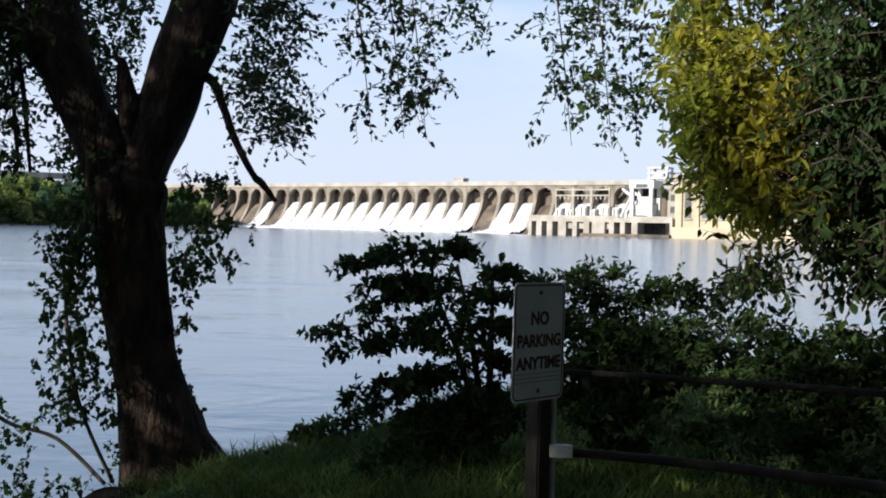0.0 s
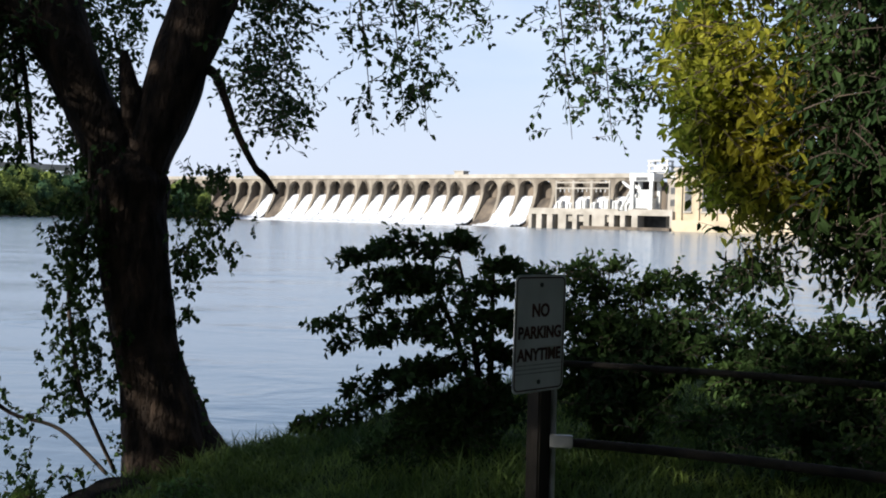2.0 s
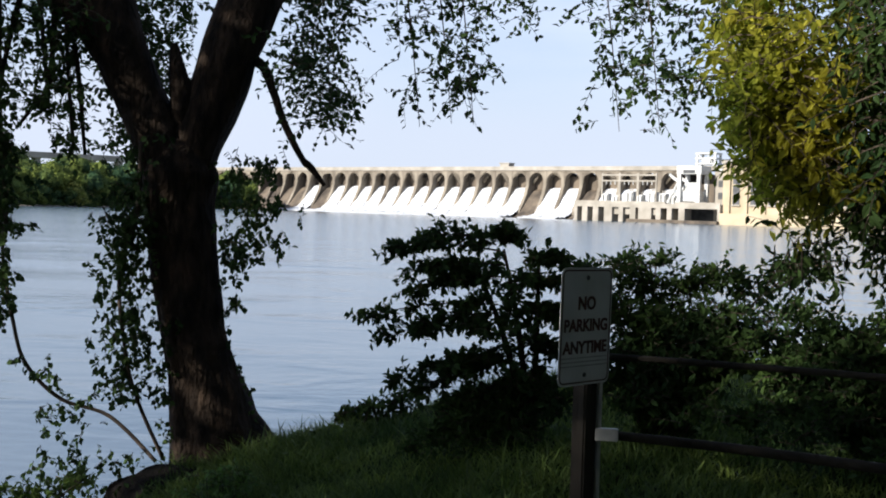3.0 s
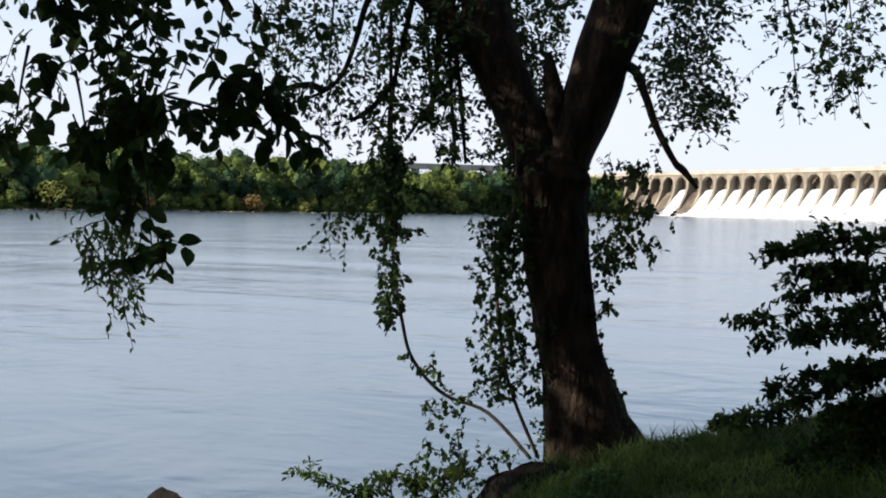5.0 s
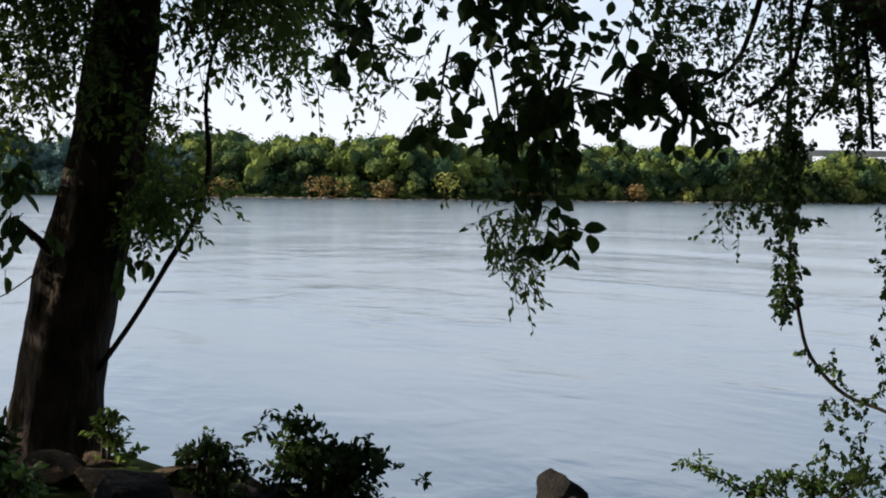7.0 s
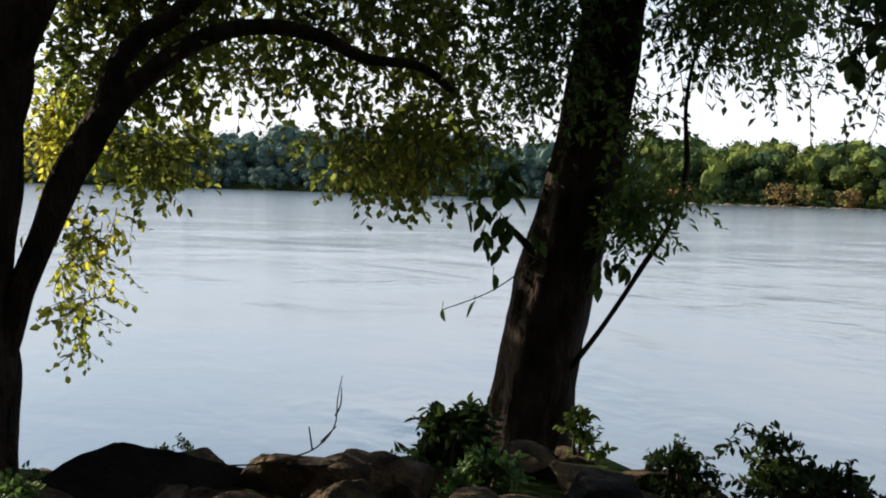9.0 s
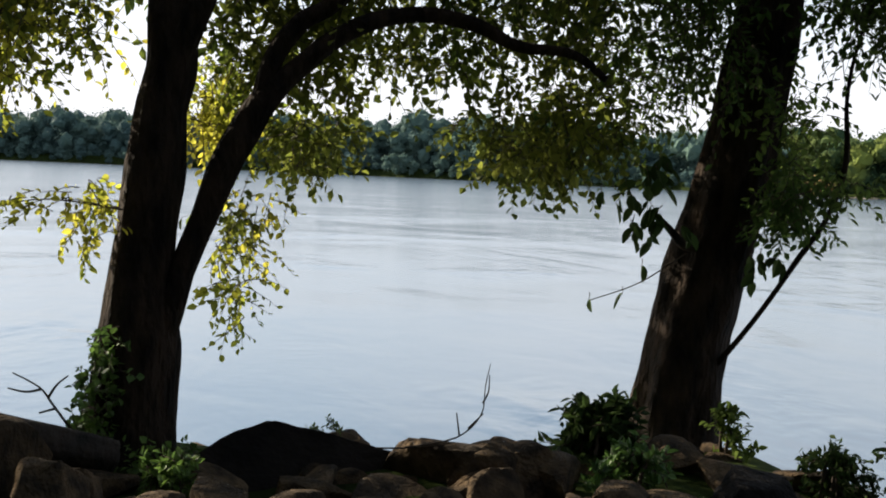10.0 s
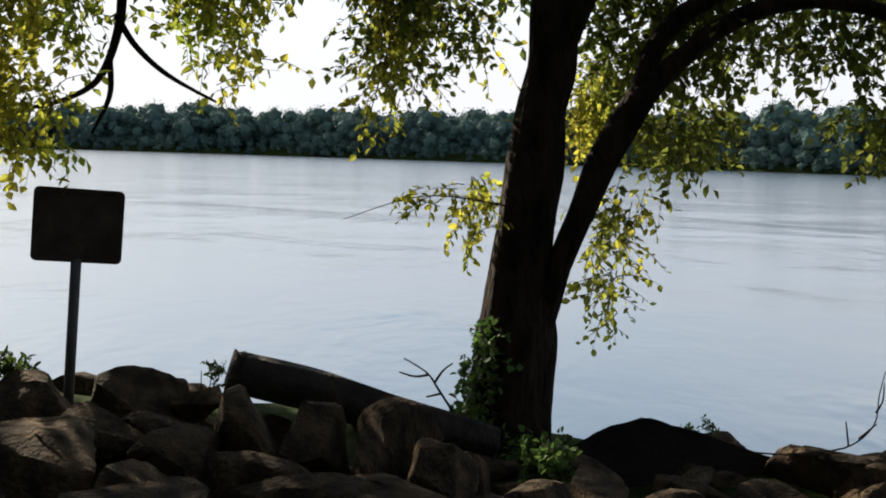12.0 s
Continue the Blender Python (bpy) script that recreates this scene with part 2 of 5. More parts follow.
def leaf_mesh(centres, ways, sizes, fold=0.25, wide=0.5, ups=None, fine=False):
    """Pointed leaves, folded along the rib: arrays of places, of directions and of lengths; fine ones have a rounder outline."""
    n = len(centres)
    c, w, s = np.asarray(centres, float), np.asarray(ways, float), np.asarray(sizes, float)[:, None]
    w /= np.linalg.norm(w, axis=1)[:, None] + 1e-9
    up = rng.normal(size=(n, 3)) * 0.75 + np.array((0, 0, 1.0)) if ups is None else np.asarray(ups, float) + rng.normal(size=(n, 3)) * 0.35
    side = np.cross(w, up)
    side /= np.linalg.norm(side, axis=1)[:, None] + 1e-9
    nor = np.cross(side, w)
    half = wide * 0.5
    rim = ((0.16, 0.66, 0.25), (0.4, 1.0, 0.4), (0.66, 0.86, 0.3), (0.86, 0.44, 0.1)) if fine else ((0.4, 1.0, 0.4), (0.75, 0.62, 0.2))
    one = [c + (w * a + side * half * b + nor * fold * f) * s for a, b, f in rim]
    two = [c + (w * a - side * half * b + nor * fold * f) * s for a, b, f in reversed(rim)]
    vs = np.stack([c, *one, c + (w - nor * fold * 0.3) * s, *two], axis=1)
    k = len(rim)
    m = 2 * k + 2
    faces = []
    for i in range(0, m * n, m):
        faces.append(tuple(range(i, i + k + 2)))
        faces.append((i, *range(i + k + 1, i + m)))
    return vs.reshape(-1, 3).tolist(), faces


class Crown:
    """Collects the twigs and leaves of one plant."""

    def __init__(self, size, droop=0.6):
        self.c, self.w, self.s, self.size, self.droop = [], [], [], size, droop
        self.twigs = ([], [])

    def twig(self, p, way, length, leaves, thick=0.004):
        """One twig with leaves on both sides."""
        way = Vector(way).normalized()
        pts, q = [], Vector(p)
        steps = 4
        for k in range(steps + 1):
            pts.append((q.copy(), thick * (1 - 0.7 * k / steps)))
            q = q + way * (length / steps)
            way = (way + Vector((0, 0, -self.droop * 0.25)) + Vector(rng.normal(size=3)) * 0.12).normalized()
        add(self.twigs, tube(pts, 3, cap=False))
        for k in range(leaves):
            t = (k + 0.7) / leaves * steps
            i = min(int(t), steps - 1)
            a, b = pts[i][0], pts[i + 1][0]
            place = a.lerp(b, t - i)
            d = (b - a).normalized()
            out = d.orthogonal().normalized()
            out.rotate(Matrix.Rotation(rng.uniform(0, 6.28), 3, d))
            self.c.append(place)
            self.w.append(d * 0.5 + out * 0.9 + Vector((0, 0, -self.droop * 0.6)))
            self.s.append(self.size * rng.uniform(0.65, 1.25))

    def clump(self, p, twigs, length, leaves, spread=1.0, way=(0, 0, -0.35), flat=1.0):
        for _ in range(twigs):
            q = Vector(p) + Vector(rng.normal(size=3) * (1, 1, flat)) * length * 0.25
            self.twig(q, Vector(rng.normal(size=3) * (1, 1, flat)) * spread * 0.7 + Vector(way), length * rng.uniform(0.6, 1.2), leaves)

    def drape(self, az, el, d, clumps, low=None, length=0.45, twigs=4, leaves=7, thin=0.0, way=(0, 0, -0.4), flat=1.0):
        """Clumps through a stretch of the view's sphere; low(az) is its ragged lower edge."""
        made = 0
        for _ in range(clumps * 6):
            if made >= clumps:
                break
            r = rng.uniform(*d)
            edge = min(math.degrees(length * 1.0 / r), 0.3 * (az[1] - az[0]))
            a, e = rng.uniform(az[0] + edge, az[1] - edge), rng.uniform(*el)
            if low and e < low(a) + edge:
                continue
            p = at(a, e, r)
            if thin and noise.noise(p * 1.1) < thin - 0.35:
                continue
            self.clump(p, twigs, length, leaves, way=way, flat=flat)
            made += 1

    def bough(self, a, b, sag, clumps, length=0.4, twigs=3, leaves=7, r=0.012, way=(0, 0, -0.4), flat=1.0):
        """A branch from a to b, with clumps along it."""
        a, b = Vector(a), Vector(b)
        mid = (a + b) / 2 + Vector((0, 0, sag))
        pts = smooth_path([(a, r), (mid, r * 0.7), (b, r * 0.3)], 7)
        add(self.twigs, tube(pts, 5, cap=False))
        for k in range(clumps):
            t = rng.uniform(0.1, 1.0) * (len(pts) - 1)
            i = min(int(t), len(pts) - 2)
            self.clump(pts[i][0].lerp(pts[i + 1][0], t - i), twigs, length, leaves, way=Vector(way) + (b - a).normalized() * 0.5, flat=flat)

    def along(self, pts, clumps, length=0.3, twigs=2, leaves=6, way=(0, 0, -0.2), flat=0.6):
        """Clumps along a line of places."""
        for _ in range(clumps):
            t = rng.uniform(0.0, 1.0) * (len(pts) - 1)
            i = min(int(t), len(pts) - 2)
            self.clump(pts[i].lerp(pts[i + 1], t - i), twigs, length, leaves, way=way, flat=flat)

    def build(self, parent, mat, twig_mat=None, fold=0.25, wide=0.5, name="crown", fine=False):
        ob = part(name, leaf_mesh(self.c, self.w, self.s, fold, wide, fine=fine), mat, parent)
        ob["kind"] = "stuff"
        if self.twigs[0]:
            part("branchwork", self.twigs, twig_mat or M_TWIG, parent)["kind"] = "stuff"
        return ob


def line(spec):
    """Path points from (az, el, distance, radius)."""
    return [(at(a, e, d), r) for a, e, d, r in spec]


# ---- ground and water
AZ = [-180, -110, -85, -70, -40, -20, 0, 8, 16, 22, 28, 45, 52, 58, 75, 90, 105, 120, 140, 160, 180]
EDGE = [4000, 4000, 4000, 60, 20, 14, 11, 10, 10.2, 8, 6.2, 6.2, 6.8, 7.8, 6.6, 7.2, 7.6, 8, 12, 60, 4000]
TOP = [1.8, 1.8, 1.8, 1.85, 1.85, 1.85, 1.8, 1.45, 1.2, 1.0, 1.3, 1.4, 1.55, 1.65, 1.7, 1.68, 1.75, 1.8, 1.8, 1.8, 1.8]
SHORE_AZ = [16, 20, 25, 45, 60, 75, 90, 105, 115, 130, 150, 175]
SHORE_D = [640, 520, 450, 390, 420, 480, 560, 650, 720, 900, 1500, 3500]


def far_shore(az):
    return float(np.interp(az, SHORE_AZ, SHORE_D))


def ground_z(x, y):
    d = math.hypot(x, y)
    az = math.degrees(math.atan2(-x, y))
    e = float(np.interp(az, AZ, EDGE))
    top = float(np.interp(az, AZ, TOP))
    k = min(max((d - 1.0) / max(min(e, 6.0) - 1.0, 0.1), 0), 1)
    z = 1.8 + (top - 1.8) * k
    z += 0.05 * noise.noise(Vector((x * 0.7, y * 0.7, 0))) + 0.03 * noise.noise(Vector((x * 2.1, y * 2.1, 3)))
    if d > e:
        z -= (d - e) * 0.42 + 0.03 * (d - e) ** 2
    z = max(z, -3.0)
    if az > 16 and d > far_shore(az):
        z = min(-3 + (d - far_shore(az)) * 0.6, 5.0)
    return z


def build_ground():
    rings = [0.0, 0.6, 1.2] + [1.2 + 0.35 * i for i in range(1, 46)] + [18.5, 21, 25, 32, 42, 60, 90, 140, 220, 300, 350] + [370 + 14 * i for i in range(40)] + [1000, 1200, 1600, 2200, 3200, 4500]
    n = 240
    verts, faces = [], []
    for r in rings:
        for k in range(n):
            a = 2 * math.pi * k / n
            x, y = -math.sin(a) * r, math.cos(a) * r
            verts.append((x, y, ground_z(x, y)))
    for i in range(len(rings) - 1):
        for k in range(n):
            a, b = i * n + k, i * n + (k + 1) % n
            faces.append((a, b, b + n, a + n))
    tagged(part("ground", (verts, faces), M_SOIL, smooth=True), "dark grassy soil of the river bank and far shore", "ground", kind="structure")


build_ground()
tagged(part("water", ([(-4000, -4000, 0), (4000, -4000, 0), (4000, 4000, 0), (-4000, 4000, 0)], [(0, 1, 2, 3)]), M_WATER), "wide blue-grey river with slow ripples", "river", kind="structure")

# ---- dam: its axis runs from the powerhouse away to the far bank
DAM_O = Vector((94, 534, 0))
DAM_U = Vector((-0.821, 0.571, 0)).normalized()
DAM_N = Vector((-0.571, -0.821, 0)).normalized()
DAM = Matrix((( DAM_U.x, DAM_N.x, 0, DAM_O.x), (DAM_U.y, DAM_N.y, 0, DAM_O.y), (0, 0, 1, 0), (0, 0, 0, 1)))
PITCH, FIRST, BAYS = 11.31, 25.0, 38
DRY = {7, 4, 21}


def prism(profile, x0, x1, m=DAM):
    """A profile of (out, z) drawn along the dam from x0 to x1."""
    n = len(profile)
    verts = [m @ Vector((x, p[0], p[1])) for x in (x0, x1) for p in profile]
    faces = [(i, (i + 1) % n, n + (i + 1) % n, n + i) for i in range(n)] + [tuple(reversed(range(n))), tuple(range(n, 2 * n))]
    return verts, faces


def arch_wall(x, w, z0, z1, spring, m=DAM, y0=0.0, y1=3.0, seg=10):
    """Wall over one bay, from y0 to y1, with a round-headed opening of width w."""
    h = PITCH / 2
    pts = [(-h, z0), (-w / 2, z0)]
    for k in range(seg + 1):
        a = math.pi - math.pi * k / seg
        pts.append((w / 2 * math.cos(a), spring + w / 2 * math.sin(a)))
    pts += [(w / 2, z0), (h, z0), (h, z1)]
    for k in range(seg):
        pts.append((h - (k + 1) * 2 * h / (seg + 1), z1))
    pts.append((-h, z1))
    n = len(pts)
    bm = bmesh.new()
    fr = [bm.verts.new(m @ Vector((x + p[0], y1, p[1]))) for p in pts]
    bk = [bm.verts.new(m @ Vector((x + p[0], y0, p[1]))) for p in pts]
    bm.faces.new(fr)
    bm.faces.new(list(reversed(bk)))
    for i in range(n):
        bm.faces.new((fr[i], bk[i], bk[(i + 1) % n], fr[(i + 1) % n]))
    bmesh.ops.triangulate(bm, faces=bm.faces[:])
    bmesh.ops.recalc_face_normals(bm, faces=bm.faces[:])
    return bm


def build_dam():
    dam = thing("dam", DAM_O, "long concrete spillway dam with round arches and white water", "dam")
    x0, x1 = -12.0, FIRST + PITCH * (BAYS - 0.5)
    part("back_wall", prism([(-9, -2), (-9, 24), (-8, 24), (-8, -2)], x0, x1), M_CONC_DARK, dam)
    part("roadway", prism([(-9, 25.6), (-9, 26.6), (3.6, 26.6), (3.6, 25.6)], x0, x1 + 60), M_CONC_PALE, dam, "pale concrete road deck")
    part("parapet", prism([(3.1, 26.6), (3.1, 27.8), (3.5, 27.8), (3.5, 26.6)], x0, x1 + 60), M_CONC_PALE, dam)
    ogee = [(-8, -2), (-8, 15.5), (-4, 16.2), (0, 14.5), (4, 10.5), (8, 6), (12, 2.4), (16, 0.6), (19, -0.2), (19, -2)]
    for k in range(BAYS):
        x = FIRST + PITCH * k
        part("arch", arch_wall(x, 9.2, 17.5, 25.6, 19.9), M_CONC, dam)
        px = x + PITCH / 2
        part("pier", prism([(-8, -2), (-8, 25), (3.2, 25), (3.2, 17.5), (5, 12.6), (8, 7.6), (11, 3.6), (12.5, -2)], px - 0.95, px + 0.95), M_CONC, dam)
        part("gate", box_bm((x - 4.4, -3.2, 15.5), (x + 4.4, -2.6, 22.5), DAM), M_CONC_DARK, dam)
        wet = k <= 22 and k not in DRY
        if not wet:
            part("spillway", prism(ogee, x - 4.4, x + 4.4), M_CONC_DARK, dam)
        else:
            verts, faces = [], []
            nx, ny = 10, 22
            for j in range(ny + 1):
                t = j / ny
                out = -3 + 25 * t
                z = float(np.interp(out, [-3, 0, 4, 8, 12, 16, 19, 23], [16.6, 15.6, 11.6, 7.0, 3.4, 1.5, 0.7, -0.3]))
                for i in range(nx + 1):
                    u = i / nx
                    xx = x + (u - 0.5) * (9.3 + 2.4 * t)
                    lump = noise.noise(Vector((xx * 0.9, out * 0.25, k * 3.1)))
                    verts.append(DAM @ Vector((xx, out + lump * 0.5, z + 0.9 * math.sin(math.pi * u) * min(1, 3 * t) + lump * (0.25 + 0.7 * t))))
            for j in range(ny):
                for i in range(nx):
                    a = j * (nx + 1) + i
                    faces.append((a, a + 1, a + nx + 2, a + nx + 1))
            part("spill", (verts, faces), M_FOAM, dam, "sheet of falling white water", smooth=True)
    for k in range(24):
        if k in (7, 4):
            continue
        x = FIRST + PITCH * k
        verts, faces = [], []
        for j in range(9):
            for i in range(11):
                out = 17 + j * 1.5
                xx = x + (i - 5) * 1.2
                edge = 1 - abs(j - 3) / 6
                z = 0.15 + max(0, edge) * (0.9 + 1.3 * noise.noise(Vector((xx * 0.5, out * 0.5, 2))))
                if j in (0, 8):
                    z = -0.3
                verts.append(DAM @ Vector((xx, out + noise.noise(Vector((xx * 0.3, k, 1))) * 2, z)))
        for j in range(8):
            for i in range(10):
                a = j * 11 + i
                faces.append((a, a + 1, a + 12, a + 11))
        part("froth", (verts, faces), M_FOAM, dam, "churned white froth", smooth=True)
    for k in (8.9, 26.4):
        x = FIRST + PITCH * k
        gh = part("gatehouse", box_bm((x - 3, -2, 26.6), (x + 3, 3, 29.4), DAM), M_CONC_PALE, dam)
        part("roof", box_bm((x - 3.4, -2.4, 29.4), (x + 3.4, 3.4, 29.9), DAM), M_CONC_PALE, gh)
    return dam


build_dam()


def build_powerhouse():
    deck = thing("intake_deck", DAM @ Vector((18, 32, 0)), "low pale concrete deck on square piers over dark openings", "deck")
    part("slab", box_bm((-19, 22, 6.7), (56.5, 40, 8.7), DAM), M_CONC_PALE, deck)
    # dark sheet behind the piers stands in for shade in the openings
    part("back", box_bm((-19, 22, -2), (56.5, 24, 6.7), DAM), M_GATE, deck)
    for a, b in ((54.7, 56.5), (49, 52), (43, 46), (35.5, 39.8), (29.6, 32), (23, 26), (14.8, 21.5), (10, 12.5), (4.4, 6.8), (-2, 1), (-19, -17.8)):
        part("pier", box_bm((a, 33, -2), (b, 40, 6.7), DAM), M_CONC_PALE, deck)
    for a, b in ((26, 29.6), (32, 35.5), (12.5, 14.8)):
        part("sill_wall", box_bm((a, 36, 3.4), (b, 38.5, 6.7), DAM), M_CONC_PALE, deck)
    part("footing", box_bm((-19, 36, -2), (26, 43, 1.4), DAM), M_CONC_DARK, deck)
    for a, b in ((-19, 3.0), (8, 56.5)):
        part("kerb", box_bm((a, 39.2, 8.7), (b, 39.8, 9.6), DAM), M_CONC_PALE, deck)
    for x in (43.6, 33.7, 23.7):
        fr = thing("line_frame", DAM @ Vector((x, 28, 8.7)), "pale steel portal frame standing on the deck", "frame", "portal frames on the deck")
        for o in (-4.7, 4.7):
            part("post", box_bm((x + o - 0.32, 27.7, 8.7), (x + o + 0.32, 28.3, 23.2), DAM), M_CONC_PALE, fr)
        for z in (19.6, 22.4):
            part("beam", box_bm((x - 5.0, 27.6, z - 0.45), (x + 5.0, 28.4, z + 0.25), DAM), M_CONC_PALE, fr)
        for o in (-2.4, 0, 2.4):
            part("insulator", box_bm((x + o - 0.14, 27.8, 17.6), (x + o + 0.14, 28.2, 19.15), DAM), M_STEEL, fr)
    for x, w, h in ((46.5, 3, 4.4), (40.5, 2.6, 3.6), (33, 3.2, 5.6), (27.5, 2.4, 4), (21, 4, 5.4), (15.5, 3, 4.8), (10.5, 2.6, 3.8)):
        tf = thing("transformer", DAM @ Vector((x, 26, 8.7)), "pale grey transformer on the deck", "transformer", "transformers on the deck")
        part("tank", box_bm((x - w / 2, 25, 8.7), (x + w / 2, 28, 8.7 + h), DAM, 0.2), M_STEEL, tf)
        for o in (-0.8, 0, 0.8):
            part("bushing", box_bm((x + o - 0.15, 26.3, 8.7 + h), (x + o + 0.15, 26.6, 10.4 + h), DAM), M_CONC_PALE, tf)
        for o in (-0.35, 0.35):
            part("radiator", box_bm((x + o * w - 0.3, 28, 9.2), (x + o * w + 0.3, 28.9, 8.3 + h), DAM), M_STEEL, tf)
    crane = thing("gantry_crane", DAM @ Vector((-2, 31, 8.7)), "white steel gantry crane with raked legs on the deck", "crane")
    for x in (3.4, -6.2):
        for y in (27, 35):
            part("leg", box_bm((x - 0.8, y - 0.8, 8.7), (x + 0.8, y + 0.8, 26), DAM), M_STEEL, crane)
        part("sill_beam", box_bm((x - 1.1, 25.5, 8.7), (x + 1.1, 36.5, 10.2), DAM), M_STEEL, crane)
    part("beam", box_bm((-7.6, 26, 22.6), (4.6, 36, 26.2), DAM), M_STEEL, crane)
    part("window", box_bm((-4.6, 36, 22.9), (1.2, 36.15, 24.4), DAM), M_GATE, crane, "dark window band")
    part("machine_house", box_bm((-5.4, 28, 10.4), (2.6, 34, 14.6), DAM, 0.3), M_STEEL, crane)
    part("hoist", box_bm((-4.0, 29.5, 14.6), (0.4, 33.5, 18.2), DAM, 0.5), M_STEEL, crane)
    for y in (27, 35):
        part("brace", tube([(DAM @ Vector((3.4, y, 20)), 0.55), (DAM @ Vector((9.2, y, 9.2)), 0.7)], 6), M_STEEL, crane)
        part("arm", tube([(DAM @ Vector((3.4, y, 19)), 0.8), (DAM @ Vector((6.4, y, 20.6)), 0.8), (DAM @ Vector((8.6, y, 22.4)), 0.6)], 6), M_STEEL, crane)
    road_crane = thing("road_crane", DAM @ Vector((7, -2, 26.6)), "white lattice crane standing on the dam's road", "crane")
    for x in (2.4, 11.6):
        for y in (-5, 1):
            part("leg", box_bm((x - 0.45, y - 0.45, 26.6), (x + 0.45, y + 0.45, 34.0), DAM), M_STEEL, road_crane)
    for z in (28.6, 31.2, 33.6):
        part("girder", box_bm((1.6, -5.4, z), (12.6, 1.4, z + 0.7), DAM), M_STEEL, road_crane)
    part("cab", box_bm((5, -4, 29.3), (9, 1.2, 31.2), DAM), M_STEEL, road_crane)
    for x in (4.4, 9.0):
        part("strut", tube([(DAM @ Vector((x - 2, 1, 27)), 0.25), (DAM @ Vector((x + 2, 1, 33.6)), 0.25)], 5), M_STEEL, road_crane)
    hall = thing("gate_hall", DAM @ Vector((-13, 10, 8.7)), "pale blue-grey service hall between dam and powerhouse", "building")
    part("wall", box_bm((-18.5, -6, 0), (-9.5, 26, 24.4), DAM), M_CONC_PALE, hall)
    part("roof", box_bm((-19, -6.5, 24.4), (-9, 26.5, 25.2), DAM), M_STEEL, hall)
    for z in (11.5, 17.0):
        part("window", box_bm((-16.5, 26, z), (-11.5, 26.2, z + 3.0), DAM), M_GATE, hall)
    house = thing("powerhouse", DAM @ Vector((-60, 20, 0)), "tan stone powerhouse with tall dark windows beside the dam", "building")
    part("wall", box_bm((-130, -8, -2), (-19.2, 38, 27), DAM), M_STONE, house)
    part("roof", box_bm((-131, -9, 27), (-18.6, 39, 28.5), DAM), M_CONC_PALE, house)
    part("plinth", box_bm((-131, 38, -2), (-19.2, 41, 5), DAM), M_STONE, house)
    for i in range(13):
        x = -25.5 - i * 8.2
        win = part("window", box_bm((x - 1.6, 37.8, 9), (x + 1.6, 38.2, 22), DAM), M_GATE, house, "tall dark window")
        for z in (13, 17.5):
            part("mullion", box_bm((x - 1.6, 38.2, z), (x + 1.6, 38.35, z + 0.35), DAM), M_STONE, win)
        part("sill", box_bm((x - 2, 38, 8.4), (x + 2, 38.8, 9), DAM), M_CONC_PALE, win)
        part("pilaster", box_bm((x + 2.6, 38, 5), (x + 4.6, 39, 26), DAM), M_STONE, house)


build_powerhouse()


def build_viaduct():
    v = thing("approach_bridge", at(23, -0.3, 600), "pale concrete road bridge over the far woods", "bridge")
    a, b = at(25.3, 2.12, 600), at(16.5, 2.06, 640)
    d = (b - a).normalized()
    m = Matrix.Translation(a) @ Matrix(((d.x, -d.y, 0, 0), (d.y, d.x, 0, 0), (0, 0, 1, 0), (0, 0, 0, 1)))
    n = (b - a).length
    part("deck", box_bm((0, -4, -1.6), (n, 4, 1.4), m), M_CONC_PALE, v)
    for i in range(7):
        x = n * (i + 0.5) / 7
        part("pier", box_bm((x - 1.5, -2.5, -30), (x + 1.5, 2.5, -1.6), m), M_CONC_PALE, v)


build_viaduct()


# ---- far woods
ball = bmesh.new()
bmesh.ops.create_icosphere(ball, subdivisions=2, radius=1.0)
BALL_V = [v.co.copy() for v in ball.verts]
BALL_F = [tuple(v.index for v in f.verts) for f in ball.faces]
ball.free()


pebble = bmesh.new()
bmesh.ops.create_icosphere(pebble, subdivisions=1, radius=1.0)
PEBBLE_V = [v.co.copy() for v in pebble.verts]
PEBBLE_F = [tuple(v.index for v in f.verts) for f in pebble.faces]
pebble.free()
M_SHORE = material("shore_stone", (0.05, 0.045, 0.036), (0.15, 0.13, 0.105), 0.4, 0.9, 0.3, islands=0.3)


